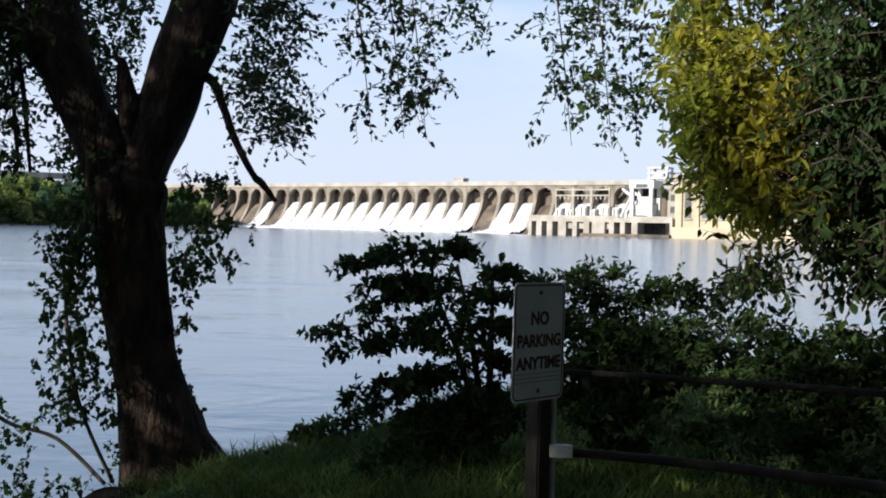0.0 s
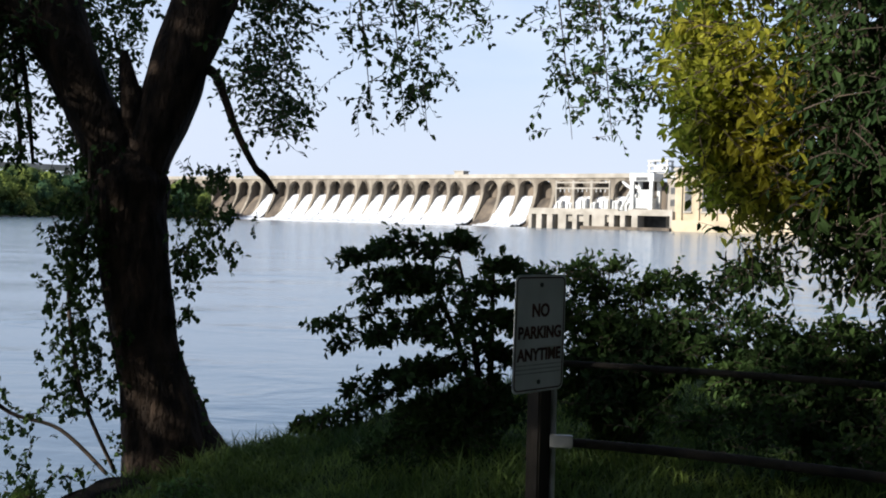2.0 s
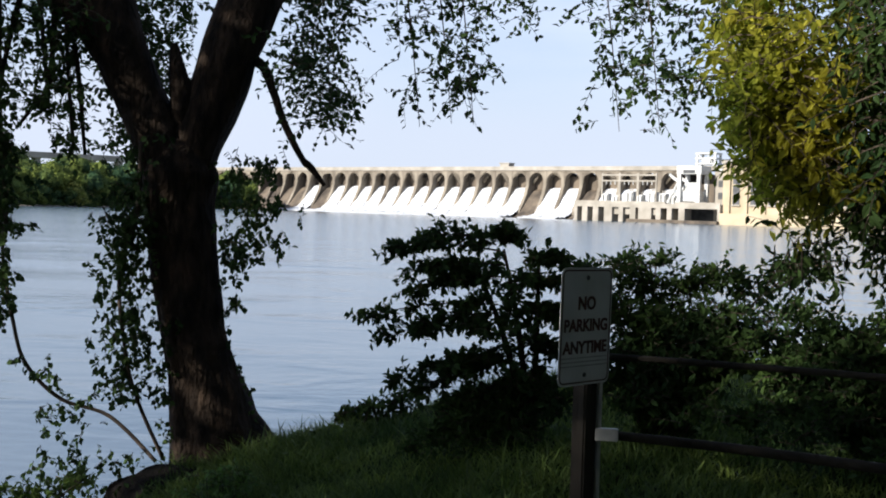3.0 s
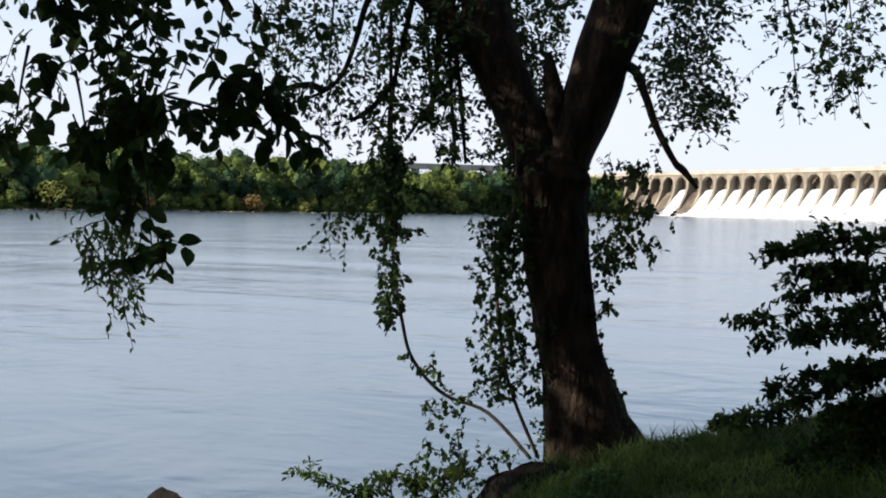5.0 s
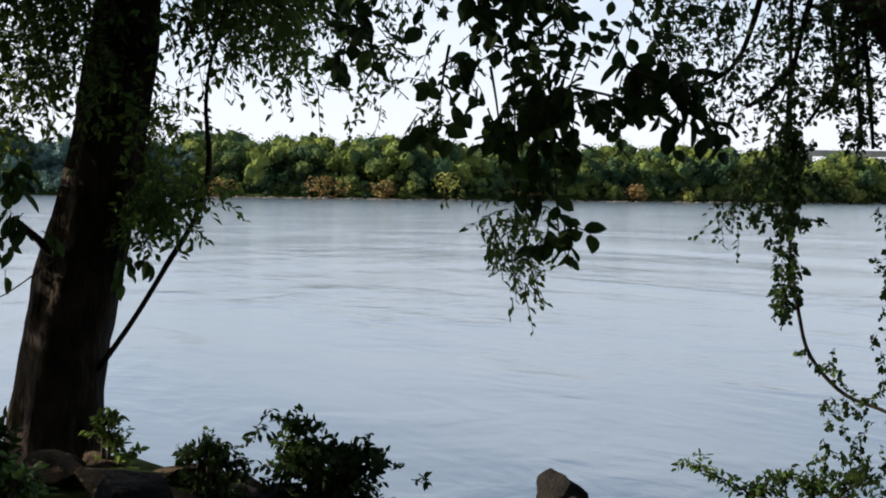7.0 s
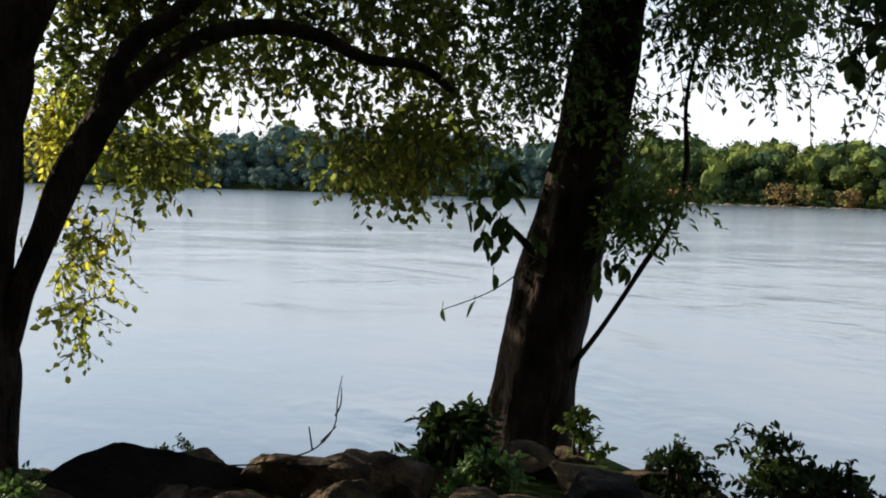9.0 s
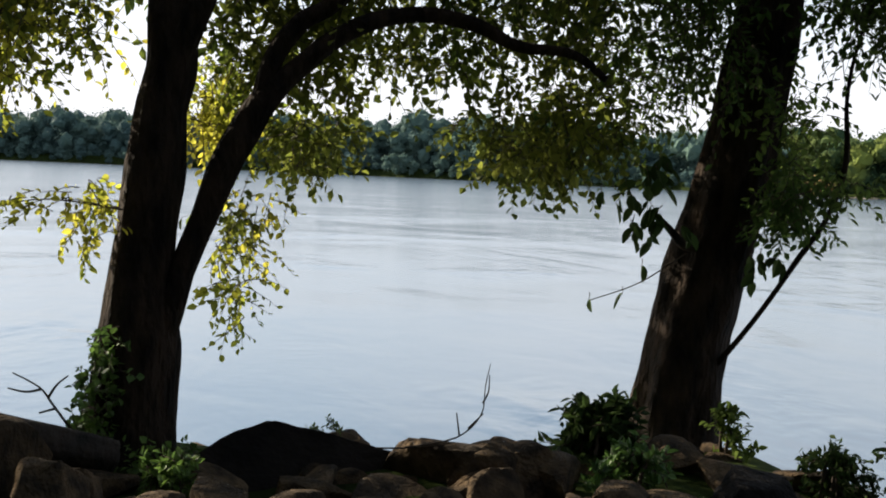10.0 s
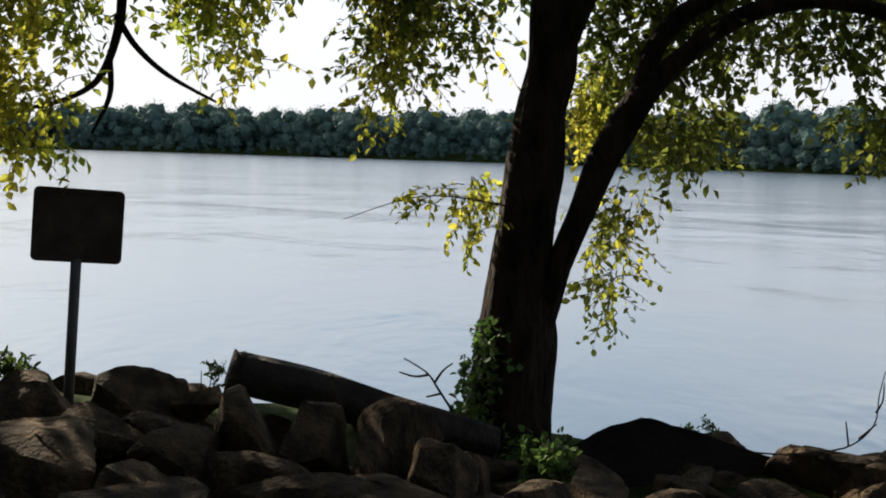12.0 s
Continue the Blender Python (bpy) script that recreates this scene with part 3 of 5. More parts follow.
def build_woods(name, az0, az1, count, rows, label, mat):
    c, w, s, up = [], [], [], []
    solid = ([], [])
    for i in range(count):
        az = az0 + (az1 - az0) * (i + rng.uniform(0, 1)) / count
        back = i % rows
        d = far_shore(az) + 6 + back * 11 + rng.uniform(-3, 4)
        h = (rng.uniform(10.5, 16.5) + back * 1.6) * (1.42 if az > 65 else 1.12) * (1.0 + 0.16 * noise.noise(Vector((az * 0.55, 3.0, 0))))
        if az < 25.8:
            h *= 0.86
        low = back == 0
        if low:
            h *= rng.uniform(0.2, 0.5)
        base = at(az, 0, d)
        base.z = 1.0
        rad = h * rng.uniform(0.36, 0.5)
        for lobe in range(5 if low else 10):
            tilt, turn = rng.uniform(-1.4, 1.4), rng.uniform(0, 6.28)
            lc = base + Vector((math.cos(turn) * math.cos(tilt) * rad * 0.7, math.sin(turn) * math.cos(tilt) * rad * 0.7, h * 0.5 + math.sin(tilt) * h * 0.38))
            lr = rad * rng.uniform(0.38, 0.6)
            seed = Vector(rng.uniform(0, 50, size=3))
            add(solid, ([lc + v * lr * (0.66 + 0.34 * noise.noise(v * 1.9 + seed) + 0.2 * noise.noise(v * 4.5 + seed)) for v in BALL_V], BALL_F))
            for _ in range(50 if low else 72):
                q = Vector(rng.normal(size=3)).normalized()
                c.append(lc + q * lr * rng.uniform(0.85, 1.12) * (0.84 + 0.34 * noise.noise(q * 1.9 + seed) + 0.2 * noise.noise(q * 4.5 + seed)))
                w.append(q.cross(Vector(rng.normal(size=3))) + q * 0.25)
                s.append(rng.uniform(0.5, 1.05) * (0.6 + d / 1100))
                up.append(q + Vector(rng.normal(size=3)) * 0.35)
    add(solid, leaf_mesh(c, w, s, 0.2, 0.9, up))
    ob = part(name, solid, mat)
    tagged(ob, label, "woods", kind="stuff")


build_woods("left_bank_woods", 14, 56, 330, 5, "broad-leaved woods along the far bank, sunlit tops", M_WOODS)
build_woods("downstream_woods", 56, 130, 440, 4, "dark green woods on the distant far bank, haze put into their colour", M_WOODS_HAZE)

def shore_shrub(az, w, h, mat, label):
    base = at(az, 0, far_shore(az) + 3)
    base.z = 0.6
    c, d, z = [], [], []
    for _ in range(9):
        lc = base + Vector((rng.normal() * w * 0.3, rng.normal() * w * 0.3, h * rng.uniform(0.2, 0.8)))
        for _ in range(45):
            q = Vector(rng.normal(size=3)).normalized()
            c.append(lc + q * w * 0.24)
            d.append(q.cross(Vector(rng.normal(size=3))))
            z.append(rng.uniform(0.6, 1.2))
    t = thing("shore_shrub", base, label, "shrub", "shrubs on the far shore")
    part("stem", tube([(base - Vector((0, 0, 0.6)), 0.25), (base + Vector((0, 0, h * 0.6)), 0.1)], 6), M_BARK, t)
    part("crown", leaf_mesh(c, d, z, 0.2, 0.9), mat, t)["kind"] = "stuff"


M_RUST = material("rusty_leaf", (0.10, 0.07, 0.02), (0.22, 0.13, 0.035), 0.3, 0.8, 0, translucent=0.2, islands=0.4)
M_LIME = material("lime_leaf", (0.10, 0.12, 0.02), (0.2, 0.2, 0.04), 0.3, 0.8, 0, translucent=0.2, islands=0.4)
for az, w, h, rust in ((33.1, 8, 6, True), (49.2, 11, 8, True), (46.2, 9, 6, True), (22.8, 9, 10, False), (30.4, 6, 5, False), (38.5, 8, 5, True), (54.5, 9, 6, True), (43.0, 12, 10, False)):
    shore_shrub(az, w, h, M_RUST if rust else M_LIME, "rust-tinged shrub at the far waterline" if rust else "pale green shrub at the far waterline")


def shore_stones():
    verts, faces = [], []
    for _ in range(420):
        az = rng.uniform(20, 58)
        p = at(az, 0, far_shore(az) + rng.uniform(-1.5, 3.5))
        p.z = rng.uniform(-0.2, 0.2)
        size = Vector((rng.uniform(0.8, 2.4), rng.uniform(0.8, 2.4), rng.uniform(0.3, 0.8)))
        seed = Vector(rng.uniform(0, 50, size=3))
        base = len(verts)
        verts += [p + Vector((v.x * size.x, v.y * size.y, v.z * size.z)) * (0.8 + 0.35 * noise.noise(v * 1.7 + seed)) for v in PEBBLE_V]
        faces += [tuple(i + base for i in f) for f in PEBBLE_F]
    tagged(part("shore_stones", (verts, faces), M_SHORE), "pale grey stones along the far waterline", "stones", kind="stuff")


shore_stones()


# ---- trees on the near bank
def stem(tree, name, spec, sides=14, rough=0.12, steps=7, label=""):
    return part(name, tube(smooth_path(line(spec), steps), sides, rough, len(spec) + spec[0][0]), M_BARK, tree, label, smooth=True)


def ragged(points, depth=1.2, seed=0.0):
    """A lower edge through (az, el), with tatters."""
    xs, ys = [p[0] for p in points], [p[1] for p in points]
    return lambda a: float(np.interp(a, xs, ys)) + depth * noise.noise(Vector((a * 0.9 + seed, seed, 0)))


def tree_by_fork():
    reseed(11)
    t = thing("forked_tree", at(15.3, -13.2, 10), "thick dark forked tree hung with vines at the water's edge", "tree")
    stem(t, "trunk", [(14.9, -14.6, 10, 0.62), (15.1, -12.6, 10, 0.47), (15.6, -10.5, 10, 0.37), (16.1, -8.3, 10, 0.305), (16.6, -6.3, 10, 0.275), (17.4, -0.6, 10, 0.29), (17.5, 1.5, 10, 0.32), (17.45, 2.6, 10, 0.25), (17.4, 3.4, 10, 0.1)], 44, 0.14, 16)
    stem(t, "limb", [(17.6, 0.2, 10, 0.22), (18.45, 3.0, 10, 0.22), (19.5, 5.3, 10, 0.205), (20.6, 8.0, 10, 0.225), (21.1, 10.8, 10.1, 0.22), (21.3, 16, 10.4, 0.2), (22, 28, 11, 0.12)])
    stem(t, "limb", [(17.3, 0.5, 10, 0.2), (16.6, 3.2, 10, 0.23), (15.8, 5.3, 10, 0.24), (15.0, 8.0, 10, 0.25), (13.9, 10.8, 10.1, 0.27), (12.0, 16, 10.4, 0.2), (10, 28, 11, 0.12)])
    stem(t, "limb", [(20.9, 7.0, 10, 0.12), (22.1, 8.6, 10, 0.11), (24.2, 10.7, 10, 0.1), (28, 14, 10, 0.07), (33, 16, 9.6, 0.04)], 9)
    stem(t, "stub", [(17.4, 3.0, 10, 0.13), (17.3, 4.6, 9.95, 0.12), (17.6, 6.4, 9.95, 0.08), (17.8, 7.8, 9.95, 0.03)], 9)
    stem(t, "dead_branch", [(14.6, 7.4, 9.95, 0.05), (13.5, 6.9, 9.9, 0.042), (12.9, 5.6, 9.8, 0.034), (12.4, 4.2, 9.8, 0.034), (11.5, 2.5, 9.8, 0.03), (11.0, 2.0, 9.8, 0.034), (10.3, 1.1, 9.8, 0.018)], 7, 0.3)
    c = Crown(0.064, 0.25)
    for spec in ([(25.87, 11.91, 10), (26.93, 10.25, 10), (27.52, 8.31, 10), (28.13, 6.68, 10), (29.08, 5.7, 10), (30.6, 5.1, 10)],
                 [(24.59, 11.94, 10), (24.71, 10.3, 10), (25.37, 7.24, 10), (25.77, 4.99, 10), (25.8, 3.0, 10)],
                 [(23.58, 11.42, 10), (23.35, 9.23, 10), (23.58, 5.59, 10), (24.33, 4.3, 10), (25.0, 3.3, 10)],
                 [(22.72, 10.88, 10), (22.56, 8.46, 10), (22.2, 5.61, 10), (21.89, 2.21, 10)],
                 [(29.08, 5.7, 10), (29.9, 6.01, 10), (31.17, 5.7, 10), (32.05, 4.83, 10)],
                 [(25.5, 6.4, 10), (26.63, 4.97, 10), (27.76, 4.24, 10)]):
        pts = [at(*p) for p in spec]
        part("branch", tube(smooth_path([(p, 0.034 * (1 - 0.75 * i / len(pts))) for i, p in enumerate(pts)], 5), 6, 0.2, 3), M_BARK, t, smooth=True)
        c.along(pts, 13, 0.3, 2, 6)
    low_l = ragged([(20, 5), (23, 3.2), (27, 4.2), (33, 5.5)], 1.6, 2)
    c.drape((20.5, 34), (2, 14), (9.3, 11.5), 66, low_l, length=0.35, twigs=3, way=(0, 0, -0.1), flat=0.45, thin=0.3)
    c.drape((7.6, 14.5), (1.5, 14), (9.0, 11), 84, length=0.38, way=(0, 0, -0.1), flat=0.45, low=ragged([(7, 3.4), (9, 2.6), (11, 2.2), (15, 4)], 1.0, 5), thin=0.2)
    c.drape((17, 22), (2.6, 13), (10.4, 11.5), 84, length=0.3, way=(0, 0, -0.1), flat=0.45)
    c.drape((16.0, 19.0), (5, 12), (10.7, 11.4), 26, length=0.25)
    c.drape((20.6, 26), (0.5, 13), (9.6, 11), 30, ragged([(20, 0.5), (23, 2.0), (26, 3)], 0.8, 15), length=0.3, way=(0, 0, -0.1), flat=0.45)
    c.drape((-2, 9), (3.0, 14), (8.6, 10.5), 50, twigs=3, length=0.38, way=(0, 0, -0.1), flat=0.45, low=ragged([(-1, 8), (1.5, 6.5), (3, 4.0), (5.6, 3.8), (7, 6.5), (8, 5)], 0.8, 9), thin=0.38)
    c.drape((-11, 0), (2.4, 14), (8.4, 10.5), 66, twigs=3, length=0.38, way=(0, 0, -0.1), flat=0.45, low=ragged([(-9, 3.6), (-7, 3.6), (-4.5, 3.6), (-3, 6.5), (-1, 8.5)], 0.9, 12), thin=0.3)
    c.drape((-12, 36), (13, 34), (7, 12.5), 300, length=0.6, leaves=9)
    for a, e in ((5.6, 4.2), (4.0, 4.4), (2.9, 4.6), (-4.4, 4.2), (-6.4, 4.1)):
        c.bough(at(a + 1.2, e + 9, 9.4), at(a, e, 9.2), 0.1, 9, 0.28, 2, 6, 0.008)
    for a, e in ((23, 5), (26.5, 4.6), (29, 4.0), (31.5, 5.5)):
        c.bough(at(a - 0.5, e + 8, 10), at(a, e, 10), 0.1, 12, 0.35, 3, 6, 0.012)
    # hanging vine and its leaves
    c.bough(at(25.9, 5, 10), at(28.6, -1.4, 9.6), -0.1, 12, 0.3, 3, 6, 0.008)
    c.build(t, M_LEAF_SHADE, wide=0.62)
    ivy = Crown(0.054, 0.9)
    vine = thing("hanging_vine", at(18.2, -12.6, 9.9), "leafy vine hanging in a loop from the tree", "vine")
    for spec in ([(25.8, 12, 10), (25.7, 4.2, 10), (25.4, -0.7, 10), (25.5, -2.7, 10), (25.0, -5.8, 10), (24.4, -7.8, 10), (22.8, -9.5, 10), (20.5, -10.4, 10), (18.3, -12.6, 9.9)], [(19.3, 3, 9.8), (19.4, -0.6, 9.8), (20.2, -3.5, 9.8), (19.8, -7.5, 9.8), (19.2, -9.7, 9.8), (18.0, -12.4, 9.9)], [(22.9, 11, 10), (22.7, 6, 10), (22.4, 2.4, 10)], [(24.2, 11, 10), (23.9, 8, 10), (23.6, 5, 10)]):
        part("stem", tube(smooth_path([(at(*p), 0.018) for p in spec], 6), 6, 0.2, 3), M_TWIG, vine, smooth=True)
    for a, e0, e1, w, n in ((25.6, 4.8, -6.0, 0.05, 90), (26.0, 3.0, -1.2, 0.17, 50), (19.9, 0, -9.6, 0.15, 130), (19.4, 3.8, -3, 0.17, 70), (22.6, 9, 2.4, 0.07, 26), (23.9, 10, 4.6, 0.06, 22), (25.8, 11, 5, 0.1, 24), (13.9, 2.6, -2.6, 0.2, 70), (17.9, -5.5, -12, 0.06, 18), (14.7, -2.5, -5.0, 0.04, 8), (22.6, -9.6, -13.4, 0.18, 22), (24.1, -7.5, -8.6, 0.1, 6), (21.0, -12.0, -15.0, 0.5, 34)):
        for _ in range(int(n * 1.4)):
            p = at(a, rng.uniform(e1, e0), 9.85 + rng.normal() * 0.12)
            p += Vector((rng.normal() * w * 0.75, rng.normal() * w, 0))
            ivy.clump(p, 2, 0.11, 4, way=(0, 0, -0.8))
    for a, e in ((15.4, -4.0), (15.2, -4.9), (15.0, -5.8), (14.8, -6.8), (14.55, -7.8), (14.2, -8.8), (13.9, -9.6), (13.5, -10.5), (18.6, -5.5), (18.7, -7.0)):
        for _ in range(4):
            ivy.clump(at(a + rng.normal() * 0.12, e + rng.normal() * 0.4, 9.85), 1, 0.07, 3, way=(0, 0, -0.3))
    ivy.build(vine, M_LEAF_SHADE, wide=0.85)


tree_by_fork()


def tree_leaning():
    reseed(12)
    t = thing("leaning_tree", at(61.7, -13.0, 8.2), "dark leaning tree on the rocky bank with a thin side shoot", "tree")
    stem(t, "trunk", [(61.9, -15.4, 8.2, 0.46), (61.72, -12.9, 8.2, 0.345), (61.5, -10.3, 8.2, 0.305), (61.15, -7.5, 8.2, 0.283), (59.92, -1.85, 8.2, 0.262), (58.9, 3.7, 8.2, 0.246), (58.15, 9.2, 8.2, 0.222), (57.6, 18, 8.3, 0.18), (56.6, 30, 8.6, 0.1)], 44, 0.14, 16)
    stem(t, "side_shoot", [(60.4, -9.8, 8.05, 0.02), (59.3, -8.4, 8.0, 0.019), (57.9, -6.4, 8.0, 0.017), (56.35, -3.8, 8.0, 0.02), (55.0, -1.45, 8.0, 0.016), (54.35, 1.15, 8.0, 0.018), (54.5, 4.0, 8.0, 0.015), (54.2, 6.4, 8.0, 0.014), (53.5, 9.0, 8.0, 0.013), (53.0, 13, 8.0, 0.012)], 6, 0.3)
    stem(t, "twig_stub", [(60.6, -3.4, 8.1, 0.035), (61.7, -3.2, 7.8, 0.035), (62.4, -2.5, 7.7, 0.025), (63.2, -1.7, 7.6, 0.014)], 6, 0.3)
    c = Crown(0.07)
    c.drape((46, 58.5), (2.0, 14), (7.4, 8.8), 160, ragged([(47, 5), (50, 3.6), (57, 3.4)], 1.0, 21), thin=0.15)
    c.drape((49.5, 59.5), (-3.6, 0.3), (7.2, 8.0), 34, ragged([(50, -0.9), (54, -2.0), (58, -4.2)], 0.5, 8), length=0.22, twigs=3)
    c.drape((60, 74), (-1.0, 14), (7.6, 9.4), 72, ragged([(60, 0.4), (64, -0.6), (68, -0.8), (74, 2)], 1.0, 17), length=0.35, thin=0.05)
    c.drape((56, 66), (3.0, 14), (7.2, 9), 100, ragged([(56, 4), (60, 2), (64, 1)], 1.0, 3))
    c.drape((54.5, 60), (-0.6, 4.5), (7.7, 8.7), 34, length=0.35)
    c.drape((45, 72), (13, 30), (6, 9), 200, length=0.6, leaves=9)
    c.build(t, M_LEAF)
    big = Crown(0.13, 1.3)
    for a, e in ((63.7, -0.9), (63.2, -1.6), (62.8, -2.3), (64.5, -0.8), (64.4, -1.8), (57.9, -3.2), (58.2, -3.6), (63.4, 0.4), (62.6, 1.0), (64.0, 0.2)):
        big.clump(at(a, e, 7.2), 2, 0.14, 3, way=(0, 0, -1.0))
    for a, e in ((63.7, -4.5), (64.6, -5.9), (66.2, -6.3), (65.9, -0.9)):
        big.twig(at(a, e + 0.5, 7.2), (0, 0, -1), 0.06, 1)
    big.build(t, M_LEAF_SHADE, name="large_leaves", fine=True)
    part("twiglet", tube(smooth_path([(at(61.6, -3.6, 7.2), 0.006), (at(63.8, -5.2, 7.2), 0.004), (at(66.2, -6.2, 7.2), 0.003)], 5), 4), M_TWIG, t)


tree_leaning()


def tree_twin():
    reseed(13)
    t = thing("twin_stem_tree", at(89, -14.4, 6.8), "dark twin-stemmed tree with leaves coloured yellow-green as if sunlit", "tree")
    stem(t, "trunk", [(89.0, -16.5, 6.8, 0.34), (88.8, -14.2, 6.8, 0.265), (88.72, -11.6, 6.8, 0.245), (88.54, -8.9, 6.8, 0.235), (88.54, -5.9, 6.8, 0.186), (88.24, -3.2, 6.8, 0.17), (87.9, -0.4, 6.8, 0.166), (87.7, 2.3, 6.8, 0.142), (87.25, 4.4, 6.8, 0.14), (87.3, 7.6, 6.8, 0.13), (87.5, 14, 6.9, 0.11), (87.6, 26, 7.3, 0.07)], 40, 0.13, 16)
    stem(t, "second_stem", [(87.9, -9.6, 6.75, 0.11), (87.2, -7.4, 6.75, 0.1), (86.55, -5.5, 6.75, 0.078), (85.65, -3.1, 6.75, 0.08), (84.6, -0.3, 6.75, 0.089), (83.7, 1.4, 6.75, 0.092), (83.0, 2.7, 6.75, 0.088), (82.1, 3.8, 6.75, 0.068), (81.05, 4.8, 6.75, 0.06), (79.6, 6.05, 6.75, 0.056), (77.6, 7.1, 6.75, 0.052), (75.0, 7.55, 6.75, 0.047), (72.4, 7.1, 6.75, 0.042), (70.4, 6.2, 6.75, 0.035), (67.7, 5.9, 6.75, 0.028), (66.0, 4.7, 6.75, 0.02)], 12)
    stem(t, "second_limb", [(83.1, 2.2, 6.75, 0.06), (82.5, 4.9, 6.75, 0.06), (81.15, 6.85, 6.75, 0.055), (79.3, 8.1, 6.75, 0.05), (76, 12, 6.8, 0.045), (73, 18, 7, 0.03)], 9)
    stem(t, "right_limb", [(87.5, 3.4, 6.75, 0.09), (86.6, 5.9, 6.72, 0.085), (85.9, 7.6, 6.7, 0.08), (84.6, 11, 6.7, 0.07), (81, 20, 6.7, 0.05)], 9)
    c = Crown(0.075)
    c.drape((76, 87.5), (3.8, 11), (6.95, 7.9), 66, length=0.34)
    c.drape((62, 86), (2.0, 12), (6.9, 9.0), 170, ragged([(62, 1.0), (66, 0.5), (72, 1.6), (80, 2.4), (86, 2)], 1.1, 31), thin=0.12)
    c.drape((62, 84), (-2.2, 2.5), (7.2, 9.0), 90, ragged([(62, -0.8), (66, -1.2), (68.5, -2.4), (71, -1.0), (74, 0.2), (78, 0), (81, -2.0), (84, -1)], 0.8, 33), length=0.35)
    c.drape((60, 100), (12, 30), (6.4, 9.5), 270, length=0.6, leaves=9)
    c.drape((81.4, 86.4), (-8.6, -2), (7.1, 7.8), 9, ragged([(81, -6), (82.2, -7.8), (84, -8.4), (86.5, -9)], 0.6, 42), length=0.28, twigs=3, leaves=5)
    c.drape((88.8, 99), (0, 12), (6.6, 8.2), 26, ragged([(88, -1.0), (92.5, 3.0), (95, 1), (99.5, 3)], 0.7, 46), length=0.4, thin=0.33)
    c.build(t, M_LEAF_HALF_LIT, wide=0.65)
    y = Crown(0.055)
    y.drape((81.2, 86.6), (-9, -2), (7.2, 8), 22, ragged([(81, -6), (82.2, -8), (84, -8.6), (86.5, -9.3)], 0.6, 41), length=0.3, twigs=3, leaves=5)
    y.drape((81, 88.5), (-2.4, 4.5), (7.4, 8.8), 62, ragged([(80, -2.6), (84, -1.2), (88, -0.5)], 0.6, 43), length=0.35)
    y.drape((88.5, 99), (-1.4, 12), (6.6, 8.2), 74, ragged([(88, -3.0), (90.5, -0.6), (92.5, 2.0), (94.5, -0.4), (98.6, -0.2), (99.5, 3)], 0.7, 45), length=0.4, thin=0.33)
    y.bough(at(89.2, -2.6, 6.7), at(97.4, -3.5, 6.9), 0.1, 9, 0.2, 2, 5, 0.006)
    y.drape((89.4, 92), (-4.5, -1.4), (6.6, 7.2), 9, length=0.25, twigs=3)
    y.bough(at(94, 10, 7.2), at(96.2, 1.5, 7.2), 0, 14, 0.3, 3, 6, 0.008)
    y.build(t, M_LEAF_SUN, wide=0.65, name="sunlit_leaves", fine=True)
    # oversized leaves above the view, added to keep sun off the trunks
    u = Crown(0.2)
    u.drape((85, 98), (10, 16), (12, 15), 60, length=0.7, leaves=9)
    u.drape((52, 97), (15, 36), (9, 13.5), 330, length=0.8, leaves=9)
    u.build(t, M_LEAF, name="upper_leaves")
    ivy = Crown(0.048, 0.3)
    for _ in range(150):
        f = rng.uniform() ** 1.6
        e = -14.2 + 5.6 * f
        a = 89.6 + (1.9 - 1.2 * f) * rng.uniform(-0.1, 1)
        ivy.clump(at(a, e, 6.62 + rng.normal() * 0.08), 1, 0.13, 6, way=(0, 0, 0.1))
    for _ in range(26):
        ivy.clump(at(rng.uniform(85.5, 88.8), rng.uniform(-15.8, -14.2), 6.4), 1, 0.14, 6, way=(0, 0, 0.3))
    plant = thing("ivy_plant", at(90.2, -14.2, 6.6), "bright green ivy climbing the tree's foot", "ivy")
    ivy.build(plant, M_IVY, wide=0.9, name="leaves")


tree_twin()


